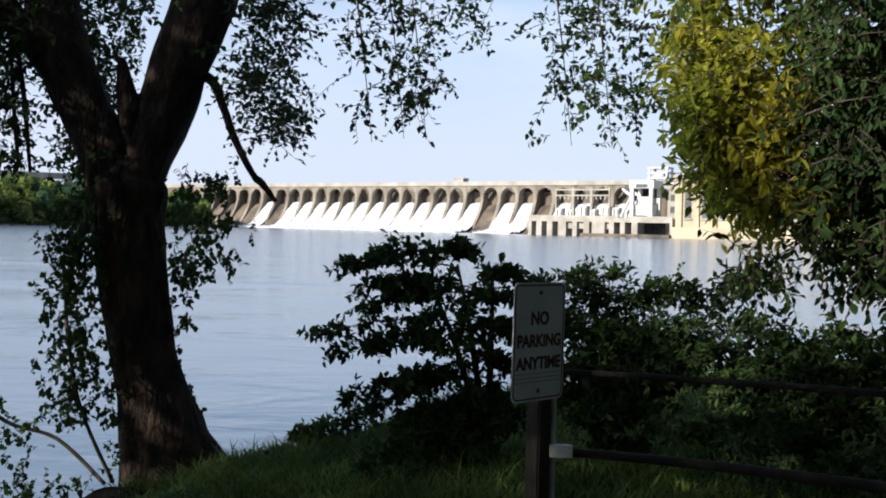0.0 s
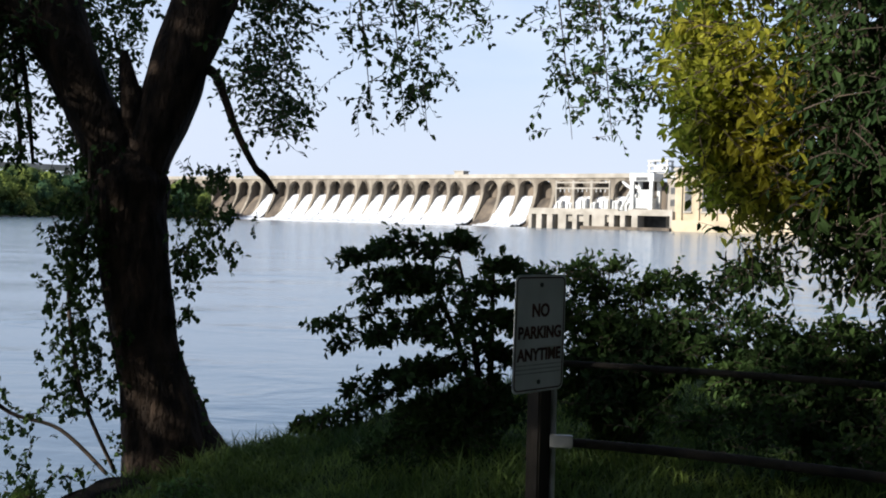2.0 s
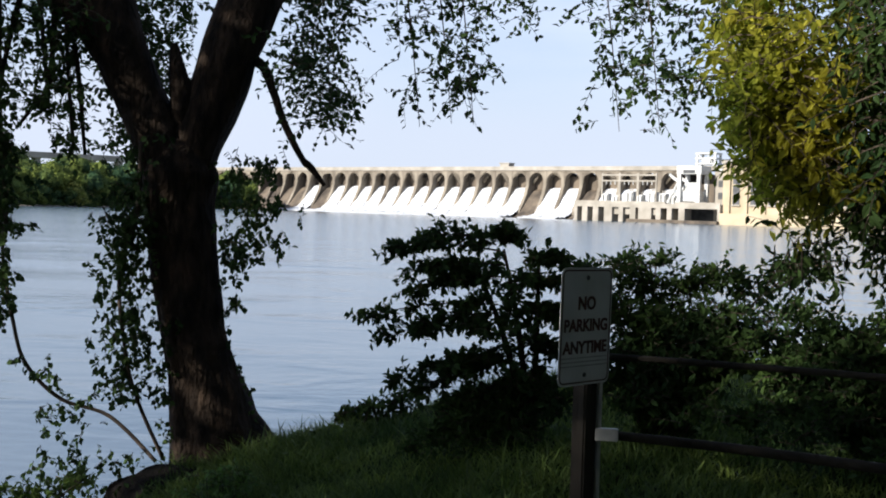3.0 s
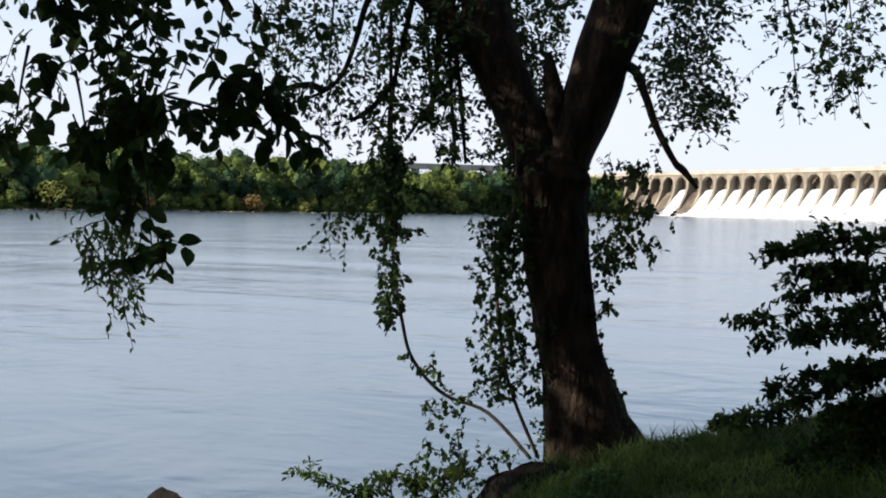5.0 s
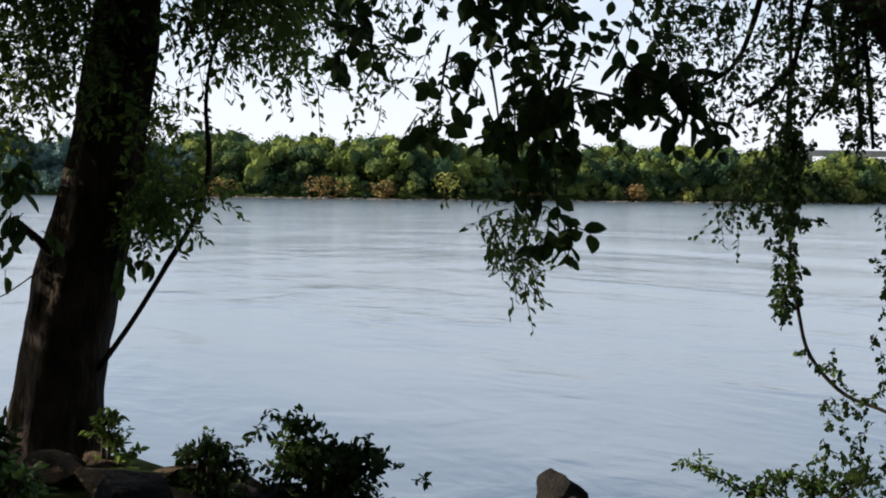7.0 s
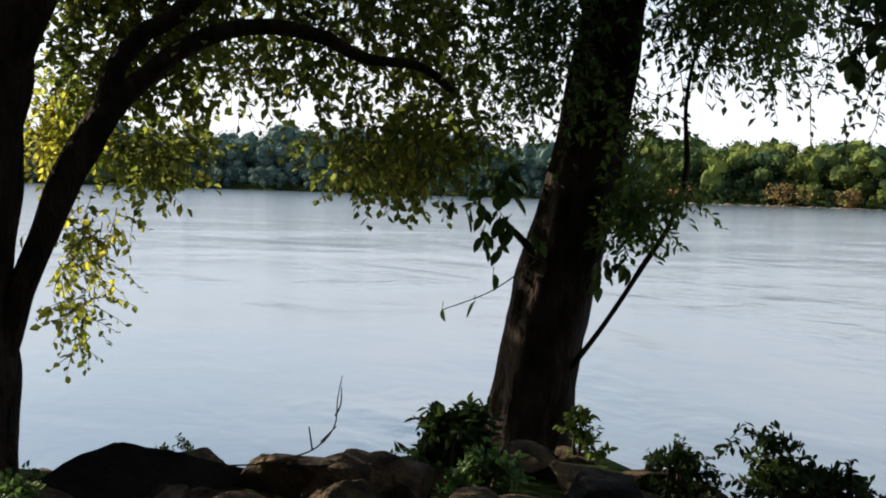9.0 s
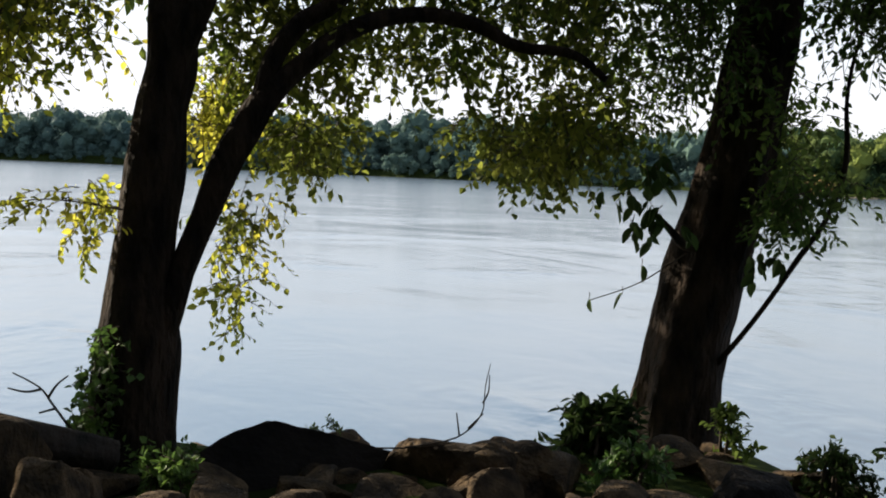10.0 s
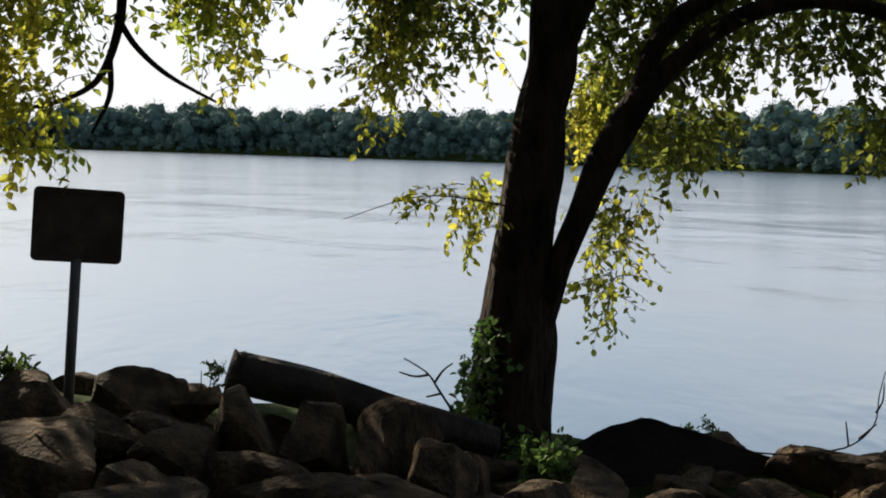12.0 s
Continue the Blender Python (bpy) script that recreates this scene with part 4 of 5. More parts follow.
def tree_overhanging():
    reseed(14)
    t = thing("overhanging_tree", at(121, -14, 7.5), "tree with thin drooping limbs and leaves coloured as if sunlit over the water", "tree")
    stem(t, "trunk", [(121, -15, 7.5, 0.3), (120.5, -6, 7.5, 0.23), (119.5, 4, 7.5, 0.2), (118.5, 16, 7.6, 0.16), (117, 34, 8, 0.08)], 14)
    stem(t, "limb", [(119.0, 9.5, 7.5, 0.09), (114, 11.5, 7.6, 0.07), (110, 10, 7.8, 0.045), (108.1, 7.2, 8, 0.036), (108.8, 3.5, 8, 0.026), (110.5, 2.0, 8, 0.017), (113.4, 1.2, 8, 0.009)], 8)
    stem(t, "limb", [(108.3, 6.0, 8, 0.026), (107.4, 4.6, 8, 0.022), (105.9, 3.3, 8, 0.018), (103.6, 2.1, 8, 0.009)], 7)
    stem(t, "limb", [(108.6, 3.9, 8, 0.022), (108.6, 2.2, 8, 0.018), (109.4, 0.4, 8, 0.008)], 6)
    y = Crown(0.08)
    y.drape((98.5, 108), (1.2, 12), (7.4, 8.8), 80, ragged([(98, 6), (101, 3.6), (103, 0.6), (105.5, 1.2), (108, 1.2)], 0.8, 51), length=0.4, thin=0.2)
    y.drape((107, 118), (-3.6, 12), (7.4, 8.8), 72, ragged([(107, -1), (109, -1.6), (111, -0.8), (113, -3.8), (118, -3)], 0.8, 53), length=0.4, thin=0.36)
    y.drape((96, 150), (12, 33), (7, 11), 380, length=0.7, leaves=9)
    y.drape((118, 150), (-2, 12), (7.5, 11), 200, length=0.6, leaves=9)
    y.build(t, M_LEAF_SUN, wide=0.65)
    # large leaves out of view, added to shade the rocks and rails
    u = Crown(0.2)
    u.drape((116.5, 142), (1, 22), (8.5, 13), 190, length=0.8, leaves=9)
    u.drape((98, 122), (9.6, 12.2), (12.5, 15), 80, length=0.7, leaves=9)
    u.drape((94, 130), (16, 35), (8.5, 13.5), 260, length=0.8, leaves=9)
    u.build(t, M_LEAF, name="outer_leaves")


tree_overhanging()


def tree_near_branch():
    """The tree whose large-leaved branch hangs before the lens."""
    reseed(31)
    t = thing("large_leaved_tree", at(75, -50, 2.6), "tree with large dark leaves on a branch hanging low", "tree")
    t.location.z = ground_z(t.location.x, t.location.y)
    b2 = t.location + Vector((0.8, -2.6, 0))
    t.location = b2
    top = [(b2 + Vector((0, 0, -0.2)), 0.24), (b2 + Vector((0.1, 0, 1.6)), 0.19), (b2 + Vector((0.2, 0.3, 3.4)), 0.17), (b2 + Vector((0.2, 0.6, 6.5)), 0.1)]
    part("trunk", tube(smooth_path(top, 6), 14, 0.14, 4), M_BARK, t, smooth=True)
    limb = [(top[2][0], 0.08), (at(60, 30, 3.2), 0.05), (at(46, 21, 3.9), 0.035), (at(36, 13, 4.0), 0.022), (at(33, 9, 4.0), 0.014)]
    part("limb", tube(smooth_path(limb, 6), 8, 0.1, 2), M_BARK, t, smooth=True)
    edge = ragged([(28, 2.8), (30, 3.6), (33, 2.8), (36, 1.6), (38.2, 2.4), (41, 2.6), (44, 4.0), (48, 6.2), (52, 7.0)], 1.0, 61)
    f = Crown(0.058, 0.55)
    f.drape((29, 46), (2.4, 12), (3.8, 5.0), 40, edge, length=0.26, twigs=4, leaves=7, thin=0.3, way=(0, 0, -0.25))
    f.drape((33, 42), (3.0, 12), (3.9, 5.0), 12, edge, length=0.24, twigs=4, leaves=7)
    f.build(t, M_LEAF_SHADE, wide=0.7, name="inner_leaves", fine=True)
    c = Crown(0.072, 0.8)
    c.drape((28.5, 44.5), (2.6, 14), (3.7, 4.4), 14, edge, length=0.22, twigs=3, leaves=5, thin=0.24)
    c.drape((43, 52), (4.0, 14), (3.7, 4.5), 8, edge, length=0.22, twigs=3, leaves=5)
    for a0, e0, a1, e1 in ((37.2, 6, 36.5, -2.9), (38.0, 5, 37.4, -1.4), (33.5, 6, 29.0, 3.0), (36, 5, 31, 3.2), (42, 7, 42.6, 3.2), (40, 6, 39.4, 2.2), (46, 8, 47.8, 6.0)):
        c.bough(at(a0, e0, 4.0), at(a1, e1, 4.0), 0.02, max(3, int(18 * (at(a1, e1, 4.0) - at(a0, e0, 4.0)).length)), 0.13, 2, 4, 0.006, way=(0, 0, -0.6))
    c.drape((24, 60), (14, 36), (3.4, 5), 90, length=0.4, twigs=3, leaves=6)
    c.build(t, M_LEAF_SHADE, wide=0.72, fine=True)
    s = Crown(0.05, 0.8)
    s.drape((39, 50), (3.0, 11), (5.6, 6.8), 24, length=0.25, twigs=3, leaves=6, thin=0.2)
    s.drape((37, 41.5), (-5.6, -0.5), (5.4, 6.2), 26, ragged([(37, -4), (38.6, -5.8), (40, -4), (41.5, -2.4)], 0.6, 63), length=0.22, twigs=2, leaves=6)
    s.bough(at(39, 6, 5.8), at(38.8, -5.2, 5.8), 0, 10, 0.2, 2, 5, 0.006)
    s.build(t, M_LEAF, name="small_leaves")


tree_near_branch()


def tree_right():
    reseed(15)
    t = thing("broad_tree", at(-27, -20, 5.6), "broad leafy tree, its sunlit part given a yellow-green leaf colour", "tree")
    t.location.z = ground_z(t.location.x, t.location.y)
    b = t.location
    part("trunk", tube(smooth_path([(b + Vector((0, 0, -0.2)), 0.26), (b + Vector((-0.1, 0.1, 1.5)), 0.2), (b + Vector((-0.1, 0.3, 3.5)), 0.17), (b + Vector((0, 0.5, 6.5)), 0.09)], 6), 14, 0.12, 9), M_BARK, t, smooth=True)
    # sunlit side of the crown, lit by its own brighter leaf colour
    y = Crown(0.064, 0.35)
    y.drape((-17.5, -7.6), (-2, 14), (5.5, 7.2), 310, ragged([(-19, -3.6), (-17, -3.2), (-16, -0.8), (-13, -1.2), (-11.2, -0.3), (-10.4, 1.6), (-9.2, 4.0), (-7.6, 4.4), (-6, 5)], 0.9, 71), length=0.24, thin=0.42, way=(0, 0, -0.05), flat=0.6)
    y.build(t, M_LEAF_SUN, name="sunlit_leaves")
    # shaded side of the crown, darkened by its leaf colour
    c = Crown(0.065)
    c.drape((-32, -12.0), (-5.5, 14), (5.2, 6.6), 470, ragged([(-30, -6), (-19, -4.8), (-17.2, -4.2), (-16.2, -0.8), (-13.4, -0.8), (-11, 0.4)], 0.9, 73), length=0.32)
    c.drape((-26, -13.5), (-4.2, 10), (6.5, 7.4), 230, ragged([(-26, -5), (-17.2, -4.2), (-16.2, -0.6), (-13.4, -0.4)], 0.8, 77), length=0.36)
    c.drape((-45, -5), (13, 45), (3.5, 8), 330, length=0.6, leaves=9)
    c.drape((-16.5, -11), (-3.9, -1), (6.0, 7.0), 9, ragged([(-17, -3.6), (-13, -3.6), (-11, -1.5)], 0.6, 75), length=0.35, thin=0.2)
    c.build(t, M_LEAF_SHADE)
    for a, e, r in ((-14, 4, 6.2), (-18, 8, 5.6), (-20, 1, 5.5)):
        part("limb", tube(smooth_path([(b + Vector((-0.1, 0.2, 2.4)), 0.07), ((b + Vector((0, 0, 3)) + at(a, e, r)) / 2 + Vector((0, 0, 0.2)), 0.045), (at(a, e, r), 0.015)], 6), 7, 0.1, a), M_BARK, t, smooth=True)


tree_right()


def bush(name, label, foot, boughs, leaf=0.062, mat=None, clumps=12, length=0.17, r=0.014, twigs=3, leaves=7, scatter=0.1):
    b = Vector(foot)
    b.z = ground_z(b.x, b.y) - 0.05
    t = thing(name, b, label, "bush")
    c = Crown(leaf, 0.25)
    for a, e, d in boughs:
        tip = at(a, e, d)
        c.bough(b + Vector(rng.normal(size=3)) * 0.08, tip, 0.22, clumps, length, twigs, leaves, r, way=(0, 0, 0.05), flat=0.3)
        for _ in range(clumps // 3):
            q = tip + Vector(rng.normal(size=3) * (1, 1, 0.3)) * scatter
            c.clump(q, 2, length, leaves, way=(0, 0, 0), flat=0.3)
    c.build(t, mat or M_LEAF_SHADE, name="leaves")
    return t


def layered_bush():
    reseed(16)
    foot = at(-0.5, -10.6, 8)
    foot.z = ground_z(foot.x, foot.y) - 0.05
    t = thing("bank_bush", foot, "dark leafy bush with layered boughs over the water", "bush")
    for a, e in ((1.2, -1.8), (-0.6, -2.0), (2.6, -2.6)):
        part("stem", tube(smooth_path([(foot, 0.03), (at((a - 0.5) / 2, (e - 10) / 2, 8), 0.022), (at(a, e, 8), 0.008)], 5), 7, 0.1, a), M_BARK, t, smooth=True)
    c = Crown(0.062, 0.2)
    tiers = (((1.4, -1.9), (7.4, -1.9)), ((1.6, -1.6), (5.0, -1.2)), ((1.2, -1.6), (0.4, -1.1)), ((1.4, -2.6), (6.6, -3.2)), ((1.2, -3.2), (6.0, -4.0)), ((1.4, -4.6), (8.2, -5.3)), ((1.2, -5.0), (7.0, -6.3)), ((1.2, -6.0), (5.4, -5.9)), ((0.8, -7.0), (6.3, -8.3)), ((0.6, -7.4), (5.2, -8.9)), ((0.4, -8.6), (4.0, -9.9)), ((0.2, -2.4), (-2.8, -2.4)), ((0, -3.4), (-2.8, -3.6)), ((0.2, -4.8), (-2.6, -5.2)), ((0.4, -6.4), (-2.4, -7.0)), ((0.4, -8.0), (-2.0, -9.0)), ((2.0, -3.6), (3.6, -3.2)), ((2.0, -7.6), (3.4, -7.6)))
    for (a0, e0), (a1, e1) in tiers:
        d = 8 + rng.uniform(-0.3, 0.3)
        c.bough(at(a0, e0, 8), at(a1 + (0.5 if a1 < a0 else 0.1), e1 - 0.15, d), 0.05, 18, 0.12, 3, 6, 0.007, way=(0, 0, 0), flat=0.35)
    c.drape((-1.8, 3.8), (-9.3, -2.6), (7.6, 8.4), 46, length=0.13, twigs=4, leaves=7, thin=0.05, way=(0, 0, 0))
    c.build(t, M_LEAF_SHADE, wide=0.6, name="leaves")


layered_bush()
reseed(41)
# both bushes carry the bank's shade in their leaf colour
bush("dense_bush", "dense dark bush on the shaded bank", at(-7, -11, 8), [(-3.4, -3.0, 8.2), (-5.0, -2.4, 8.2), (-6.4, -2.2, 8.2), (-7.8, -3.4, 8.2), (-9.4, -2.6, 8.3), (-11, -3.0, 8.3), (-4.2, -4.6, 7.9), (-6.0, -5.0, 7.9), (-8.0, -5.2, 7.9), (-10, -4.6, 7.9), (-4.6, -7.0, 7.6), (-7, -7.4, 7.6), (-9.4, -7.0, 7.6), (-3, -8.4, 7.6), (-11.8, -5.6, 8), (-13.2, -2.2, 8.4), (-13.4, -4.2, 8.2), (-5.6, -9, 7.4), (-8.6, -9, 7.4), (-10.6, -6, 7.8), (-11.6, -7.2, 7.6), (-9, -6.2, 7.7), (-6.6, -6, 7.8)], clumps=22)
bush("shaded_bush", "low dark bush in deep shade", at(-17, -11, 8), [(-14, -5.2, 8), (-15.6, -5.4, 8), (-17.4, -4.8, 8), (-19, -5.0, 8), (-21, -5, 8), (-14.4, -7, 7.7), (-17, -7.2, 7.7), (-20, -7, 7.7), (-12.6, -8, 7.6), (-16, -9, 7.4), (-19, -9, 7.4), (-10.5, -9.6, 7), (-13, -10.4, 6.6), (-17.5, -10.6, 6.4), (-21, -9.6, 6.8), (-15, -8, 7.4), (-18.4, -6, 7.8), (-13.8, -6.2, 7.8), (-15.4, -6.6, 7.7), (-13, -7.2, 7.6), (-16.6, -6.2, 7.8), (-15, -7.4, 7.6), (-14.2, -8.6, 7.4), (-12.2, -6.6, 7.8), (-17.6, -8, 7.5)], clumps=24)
bush("water_shrub", "small leafy shrub at the water's edge", at(48.2, -16.0, 6.6), [(50.2, -11.9, 6.6), (49.8, -12.9, 6.6), (48.6, -13.4, 6.6), (47.2, -13.6, 6.6), (45.9, -13.4, 6.6), (45.4, -14.4, 6.5), (47.4, -14.5, 6.5), (49.4, -14.2, 6.5), (50.6, -13.9, 6.5), (46.4, -15.0, 6.4), (48.6, -15.0, 6.4)], clumps=9, mat=M_LEAF_SHADE, leaf=0.055, length=0.12)
bush("water_shrub", "small leafy shrub at the water's edge", at(54, -16, 6.6), [(54.8, -13.4, 6.6), (54.2, -13.6, 6.6), (53.2, -13.8, 6.6), (55.4, -14.2, 6.6), (52.2, -14.6, 6.6), (54, -14.6, 6.5)], clumps=6, mat=M_LEAF_SHADE, leaf=0.05, length=0.1)
bush("root_plant", "broad-leaved plants round the tree's foot", at(65.6, -13.6, 7.0), [(64.6, -12.4, 7.1), (65.6, -12.8, 7.1), (66.6, -13.3, 7.1), (64.2, -12.8, 7.1), (66.2, -13.9, 7.0), (65.0, -13.6, 7.0), (67.4, -13.8, 7.0)], leaf=0.085, clumps=6, length=0.13)
bush("root_plant", "broad-leaved plants round the tree's foot", at(63.0, -16.2, 6.2), [(63.7, -14.8, 6.3), (62.0, -15.0, 6.3), (65.4, -15.3, 6.2), (64.6, -14.6, 6.3)], leaf=0.06, clumps=7, mat=M_IVY, length=0.1)
bush("root_plant", "broad-leaved plants round the tree's foot", at(59.2, -13.6, 7.5), [(59.3, -12.4, 7.4), (58.9, -12.9, 7.4)], leaf=0.06, clumps=6, mat=M_LEAF, length=0.1)
bush("edge_weeds", "dark weeds under the layered bush", at(1.5, -12.4, 8.0), [(0.2, -10.3, 8), (-1.2, -9.9, 8), (1.6, -10.7, 8), (3.0, -11.1, 8), (4.2, -11.4, 8.1), (2.2, -11.4, 7.8), (0.6, -11.2, 7.7), (-0.8, -11.0, 7.7), (3.6, -11.8, 7.8), (5.2, -11.8, 8.2)], leaf=0.06, clumps=11, length=0.13, r=0.006)
bush("edge_weeds", "low weeds along the bank's edge", at(7.6, -12.6, 10), [(9.2, -11.3, 10), (8.2, -11.2, 10), (7.2, -11.2, 10), (6.0, -10.8, 10), (5.0, -10.2, 9.8), (10, -11.6, 10)], leaf=0.07, clumps=7, length=0.15)
bush("edge_weeds", "low weeds along the bank's edge", at(24, -15.2, 8.6), [(25.5, -13.6, 8.6), (24, -13.8, 8.6), (22.6, -13.6, 8.6), (27, -14.4, 8.6), (29.5, -13.5, 8.6), (21.6, -13.2, 8.6)], leaf=0.06, clumps=8, length=0.15, mat=M_LEAF)

bush("bank_weed", "bright green weeds in the grass by the forked tree", at(14.6, -15.2, 8.2), [(14.5, -13.9, 8.2), (13.8, -14.2, 8.1), (15.3, -14.2, 8.2), (16.0, -14.4, 8.3), (14.9, -14.6, 8.0)], leaf=0.045, clumps=5, length=0.1, mat=M_IVY, r=0.004, scatter=0.06)
bush("rock_weed", "small weed growing between the boulders", at(79.2, -14.6, 6.5), [(79.0, -14.3, 6.5), (79.4, -14.6, 6.5), (78.7, -14.7, 6.5)], leaf=0.03, clumps=2, length=0.06, mat=M_LEAF, r=0.004, scatter=0.03)
bush("rock_weed", "small weed growing between the boulders", at(104, -12.6, 5.9), [(104.2, -10.9, 5.9), (103.6, -11.5, 5.9), (103.2, -11.2, 5.9)], leaf=0.036, clumps=2, length=0.08, mat=M_LEAF, r=0.004, scatter=0.03)
bush("rock_weed", "small weed growing between the boulders", at(113, -12.4, 6.4), [(113, -10.7, 6.4), (112.5, -11.0, 6.4), (113.6, -11, 6.4)], leaf=0.05, clumps=5, length=0.1, mat=M_LEAF, r=0.004, scatter=0.03)
bush("rock_weed", "bright green weed growing between the boulders", at(87.2, -16.2, 5.8), [(86.6, -15.9, 5.8), (86.2, -16.2, 5.8), (87.4, -16.1, 5.8), (86.8, -16.6, 5.7)], leaf=0.05, clumps=6, length=0.09, mat=M_IVY, r=0.004, scatter=0.04)
shoot = thing("bare_shoot", at(92.0, -12.6, 6.6), "bare leafless shoot beside the tree's foot", "branch")
for spec in ([(91.4, -13.2, 6.6), (92.4, -11.8, 6.6), (93.0, -11.0, 6.6), (94.2, -10.3, 6.6)], [(92.6, -11.5, 6.6), (92.2, -10.9, 6.6), (91.7, -10.5, 6.6)], [(92.9, -11.1, 6.6), (93.6, -11.2, 6.6), (94.4, -11.0, 6.6)], [(92.2, -12.0, 6.6), (93.0, -12.2, 6.6)]):
    part("twig", tube(smooth_path([(at(*p), 0.008 * (1 - 0.7 * i / len(spec))) for i, p in enumerate(spec)], 4), 5, 0.2), M_TWIG, shoot)


# ---- rocks
def rock_mesh(seed, flat=0.8, sub=4, mat=None):
    bm = bmesh.new()
    bmesh.ops.create_icosphere(bm, subdivisions=sub, radius=1.0)
    r = random.Random(seed)
    cuts = [Vector((r.gauss(0, 1), r.gauss(0, 1), r.gauss(0, 0.8))).normalized() for _ in range(11)]
    off = [r.uniform(0.36, 0.68) for _ in cuts]
    for v in bm.verts:
        p = v.co.copy()
        for c, o in zip(cuts, off):
            k = p.dot(c) - o
            if k > 0:
                p -= c * k
        p += p.normalized() * (0.05 * noise.noise(v.co * 2.3 + Vector((seed, 0, 0))) + 0.02 * noise.noise(v.co * 6 + Vector((0, seed, 0))))
        p.z *= flat
        v.co = p
    me = bpy.data.meshes.new("rock")
    bm.to_mesh(me)
    bm.free()
    me.materials.append(mat or M_ROCK)
    me.set_sharp_from_angle(angle=radians(32))
    return me


reseed(51)
# last three meshes wear the colour darkened for shade
ROCKS = [rock_mesh(s) for s in range(9)] + [rock_mesh(s, mat=M_SHADE_ROCK) for s in (21, 22, 23)]


def rock(az, el, d, w, h=0.8, tall=1.0, kind=None, turn=None):
    """A boulder whose crown is seen at az, el; w is its width in metres."""
    ob = new("rock", ROCKS[kind if kind is not None else int(rng.integers(0, 9))])
    top = at(az, el, d)
    xs = [v.co.x for v in ob.data.vertices]
    k = w / (max(xs) - min(xs))
    ob.scale = (k, k * rng.uniform(0.85, 1.15), k * tall)
    ob.rotation_euler = (rng.uniform(-0.25, 0.25), rng.uniform(-0.25, 0.25), turn if turn is not None else rng.uniform(0, 6.28))
    spin = ob.rotation_euler.to_matrix() @ Matrix.Diagonal(ob.scale)
    crown = max((spin @ v.co for v in ob.data.vertices), key=lambda q: q.z)
    ob.location = top - crown
    tagged(ob, "boulder coloured near-black for shade, at the water's edge" if kind is not None and kind > 8 else "rough tan sandstone boulder in the bank's riprap", "rock", "riprap boulders")
    return ob


for spec in ((107.4, -10.6, 6.0, 0.5, 1.1), (112.6, -10.6, 6.0, 0.55, 1.0), (105.0, -11.3, 6.0, 0.34, 1.0), (103.4, -11.6, 5.8, 0.26, 0.9), (102.6, -11.7, 5.2, 0.42, 1.5), (99.2, -12.3, 5.2, 0.42, 1.1), (94.8, -12.1, 5.2, 0.4, 1.5), (96.2, -13.6, 4.9, 0.26, 1.5), (93.0, -14.0, 4.9, 0.36, 1.0), (90.9, -14.6, 5.0, 0.36, 1.2)):
    rock(*spec[:4], tall=spec[4])
for spec in ((98.0, -15.6, 4.5, 0.55, 0.8), (108.6, -15.0, 4.6, 0.5, 0.9), (111.5, -13.4, 5.0, 0.5, 1.0), (104.8, -13.4, 5.1, 0.42, 1.2), (101.8, -14.6, 4.7, 0.5, 1.0), (105.2, -15.6, 4.4, 0.45, 0.9), (113.4, -15.6, 4.5, 0.5, 0.9), (94.6, -15.8, 4.4, 0.5, 0.9), (90.4, -16.4, 4.6, 0.55, 0.8), (87.4, -15.8, 4.9, 0.6, 0.8), (84.6, -15.2, 5.3, 0.6, 0.7), (110, -12.2, 5.6, 0.4, 1.1), (100.6, -13.0, 5.3, 0.3, 1.1), (107, -12.8, 5.5, 0.4, 1.1), (116, -12, 5.6, 0.6, 1.0), (118, -14, 5, 0.6, 1.0)):
    rock(*spec[:4], tall=spec[4])
for spec in ((82.2, -12.7, 6.4, 1.0, 0.62, 11), (83.6, -13.9, 6.4, 0.3, 0.8), (86.2, -14.2, 6.5, 0.3, 0.8), (78.8, -15.0, 6.0, 0.6, 0.7), (80.4, -15.3, 5.9, 0.5, 0.7), (76.6, -15.2, 5.9, 0.5, 0.7), (79.6, -14.6, 6.3, 0.42, 0.7), (77.8, -14.9, 6.2, 0.3, 0.8), (73.4, -13.45, 6.1, 0.85, 1.2, 3), (70.6, -13.1, 6.15, 0.55, 1.2, 2), (68.8, -13.2, 6.1, 0.5, 1.0, 6), (70.6, -14.6, 5.8, 0.34, 1.3), (67.6, -13.8, 6.1, 0.4, 0.9), (65.4, -15.4, 5.6, 0.4, 0.7)):
    rock(*spec[:4], tall=spec[4], kind=spec[5] if len(spec) > 5 else None)
for spec in ((59.0, -13.6, 6.2, 0.55, 0.8, 10), (57.2, -14.2, 6.4, 0.5, 0.7, 11), (61.5, -15.4, 5.8, 0.6, 0.6), (66.9, -15.6, 5.6, 0.4, 0.7), (73.6, -15.6, 5.5, 0.5, 0.7), (76.4, -16, 5.4, 0.5, 0.7), (80.6, -16, 5.3, 0.55, 0.7), (50.2, -14.6, 6.5, 0.5, 0.7, 9), (47.2, -15.2, 6.4, 0.5, 0.7, 10), (54.6, -15.0, 6.6, 0.5, 0.7, 9), (51.5, -15.2, 7, 0.45, 0.6, 10), (37.0, -13.95, 11.6, 0.8, 1.0, 9), (18.3, -12.7, 9.5, 1.15, 0.7, 10), (35.6, -15.4, 11, 0.5, 0.5, 11), (48, -15.6, 7.8, 0.45, 0.6, 9)):
    rock(*spec[:4], tall=spec[4], kind=spec[5] if len(spec) > 5 else None)
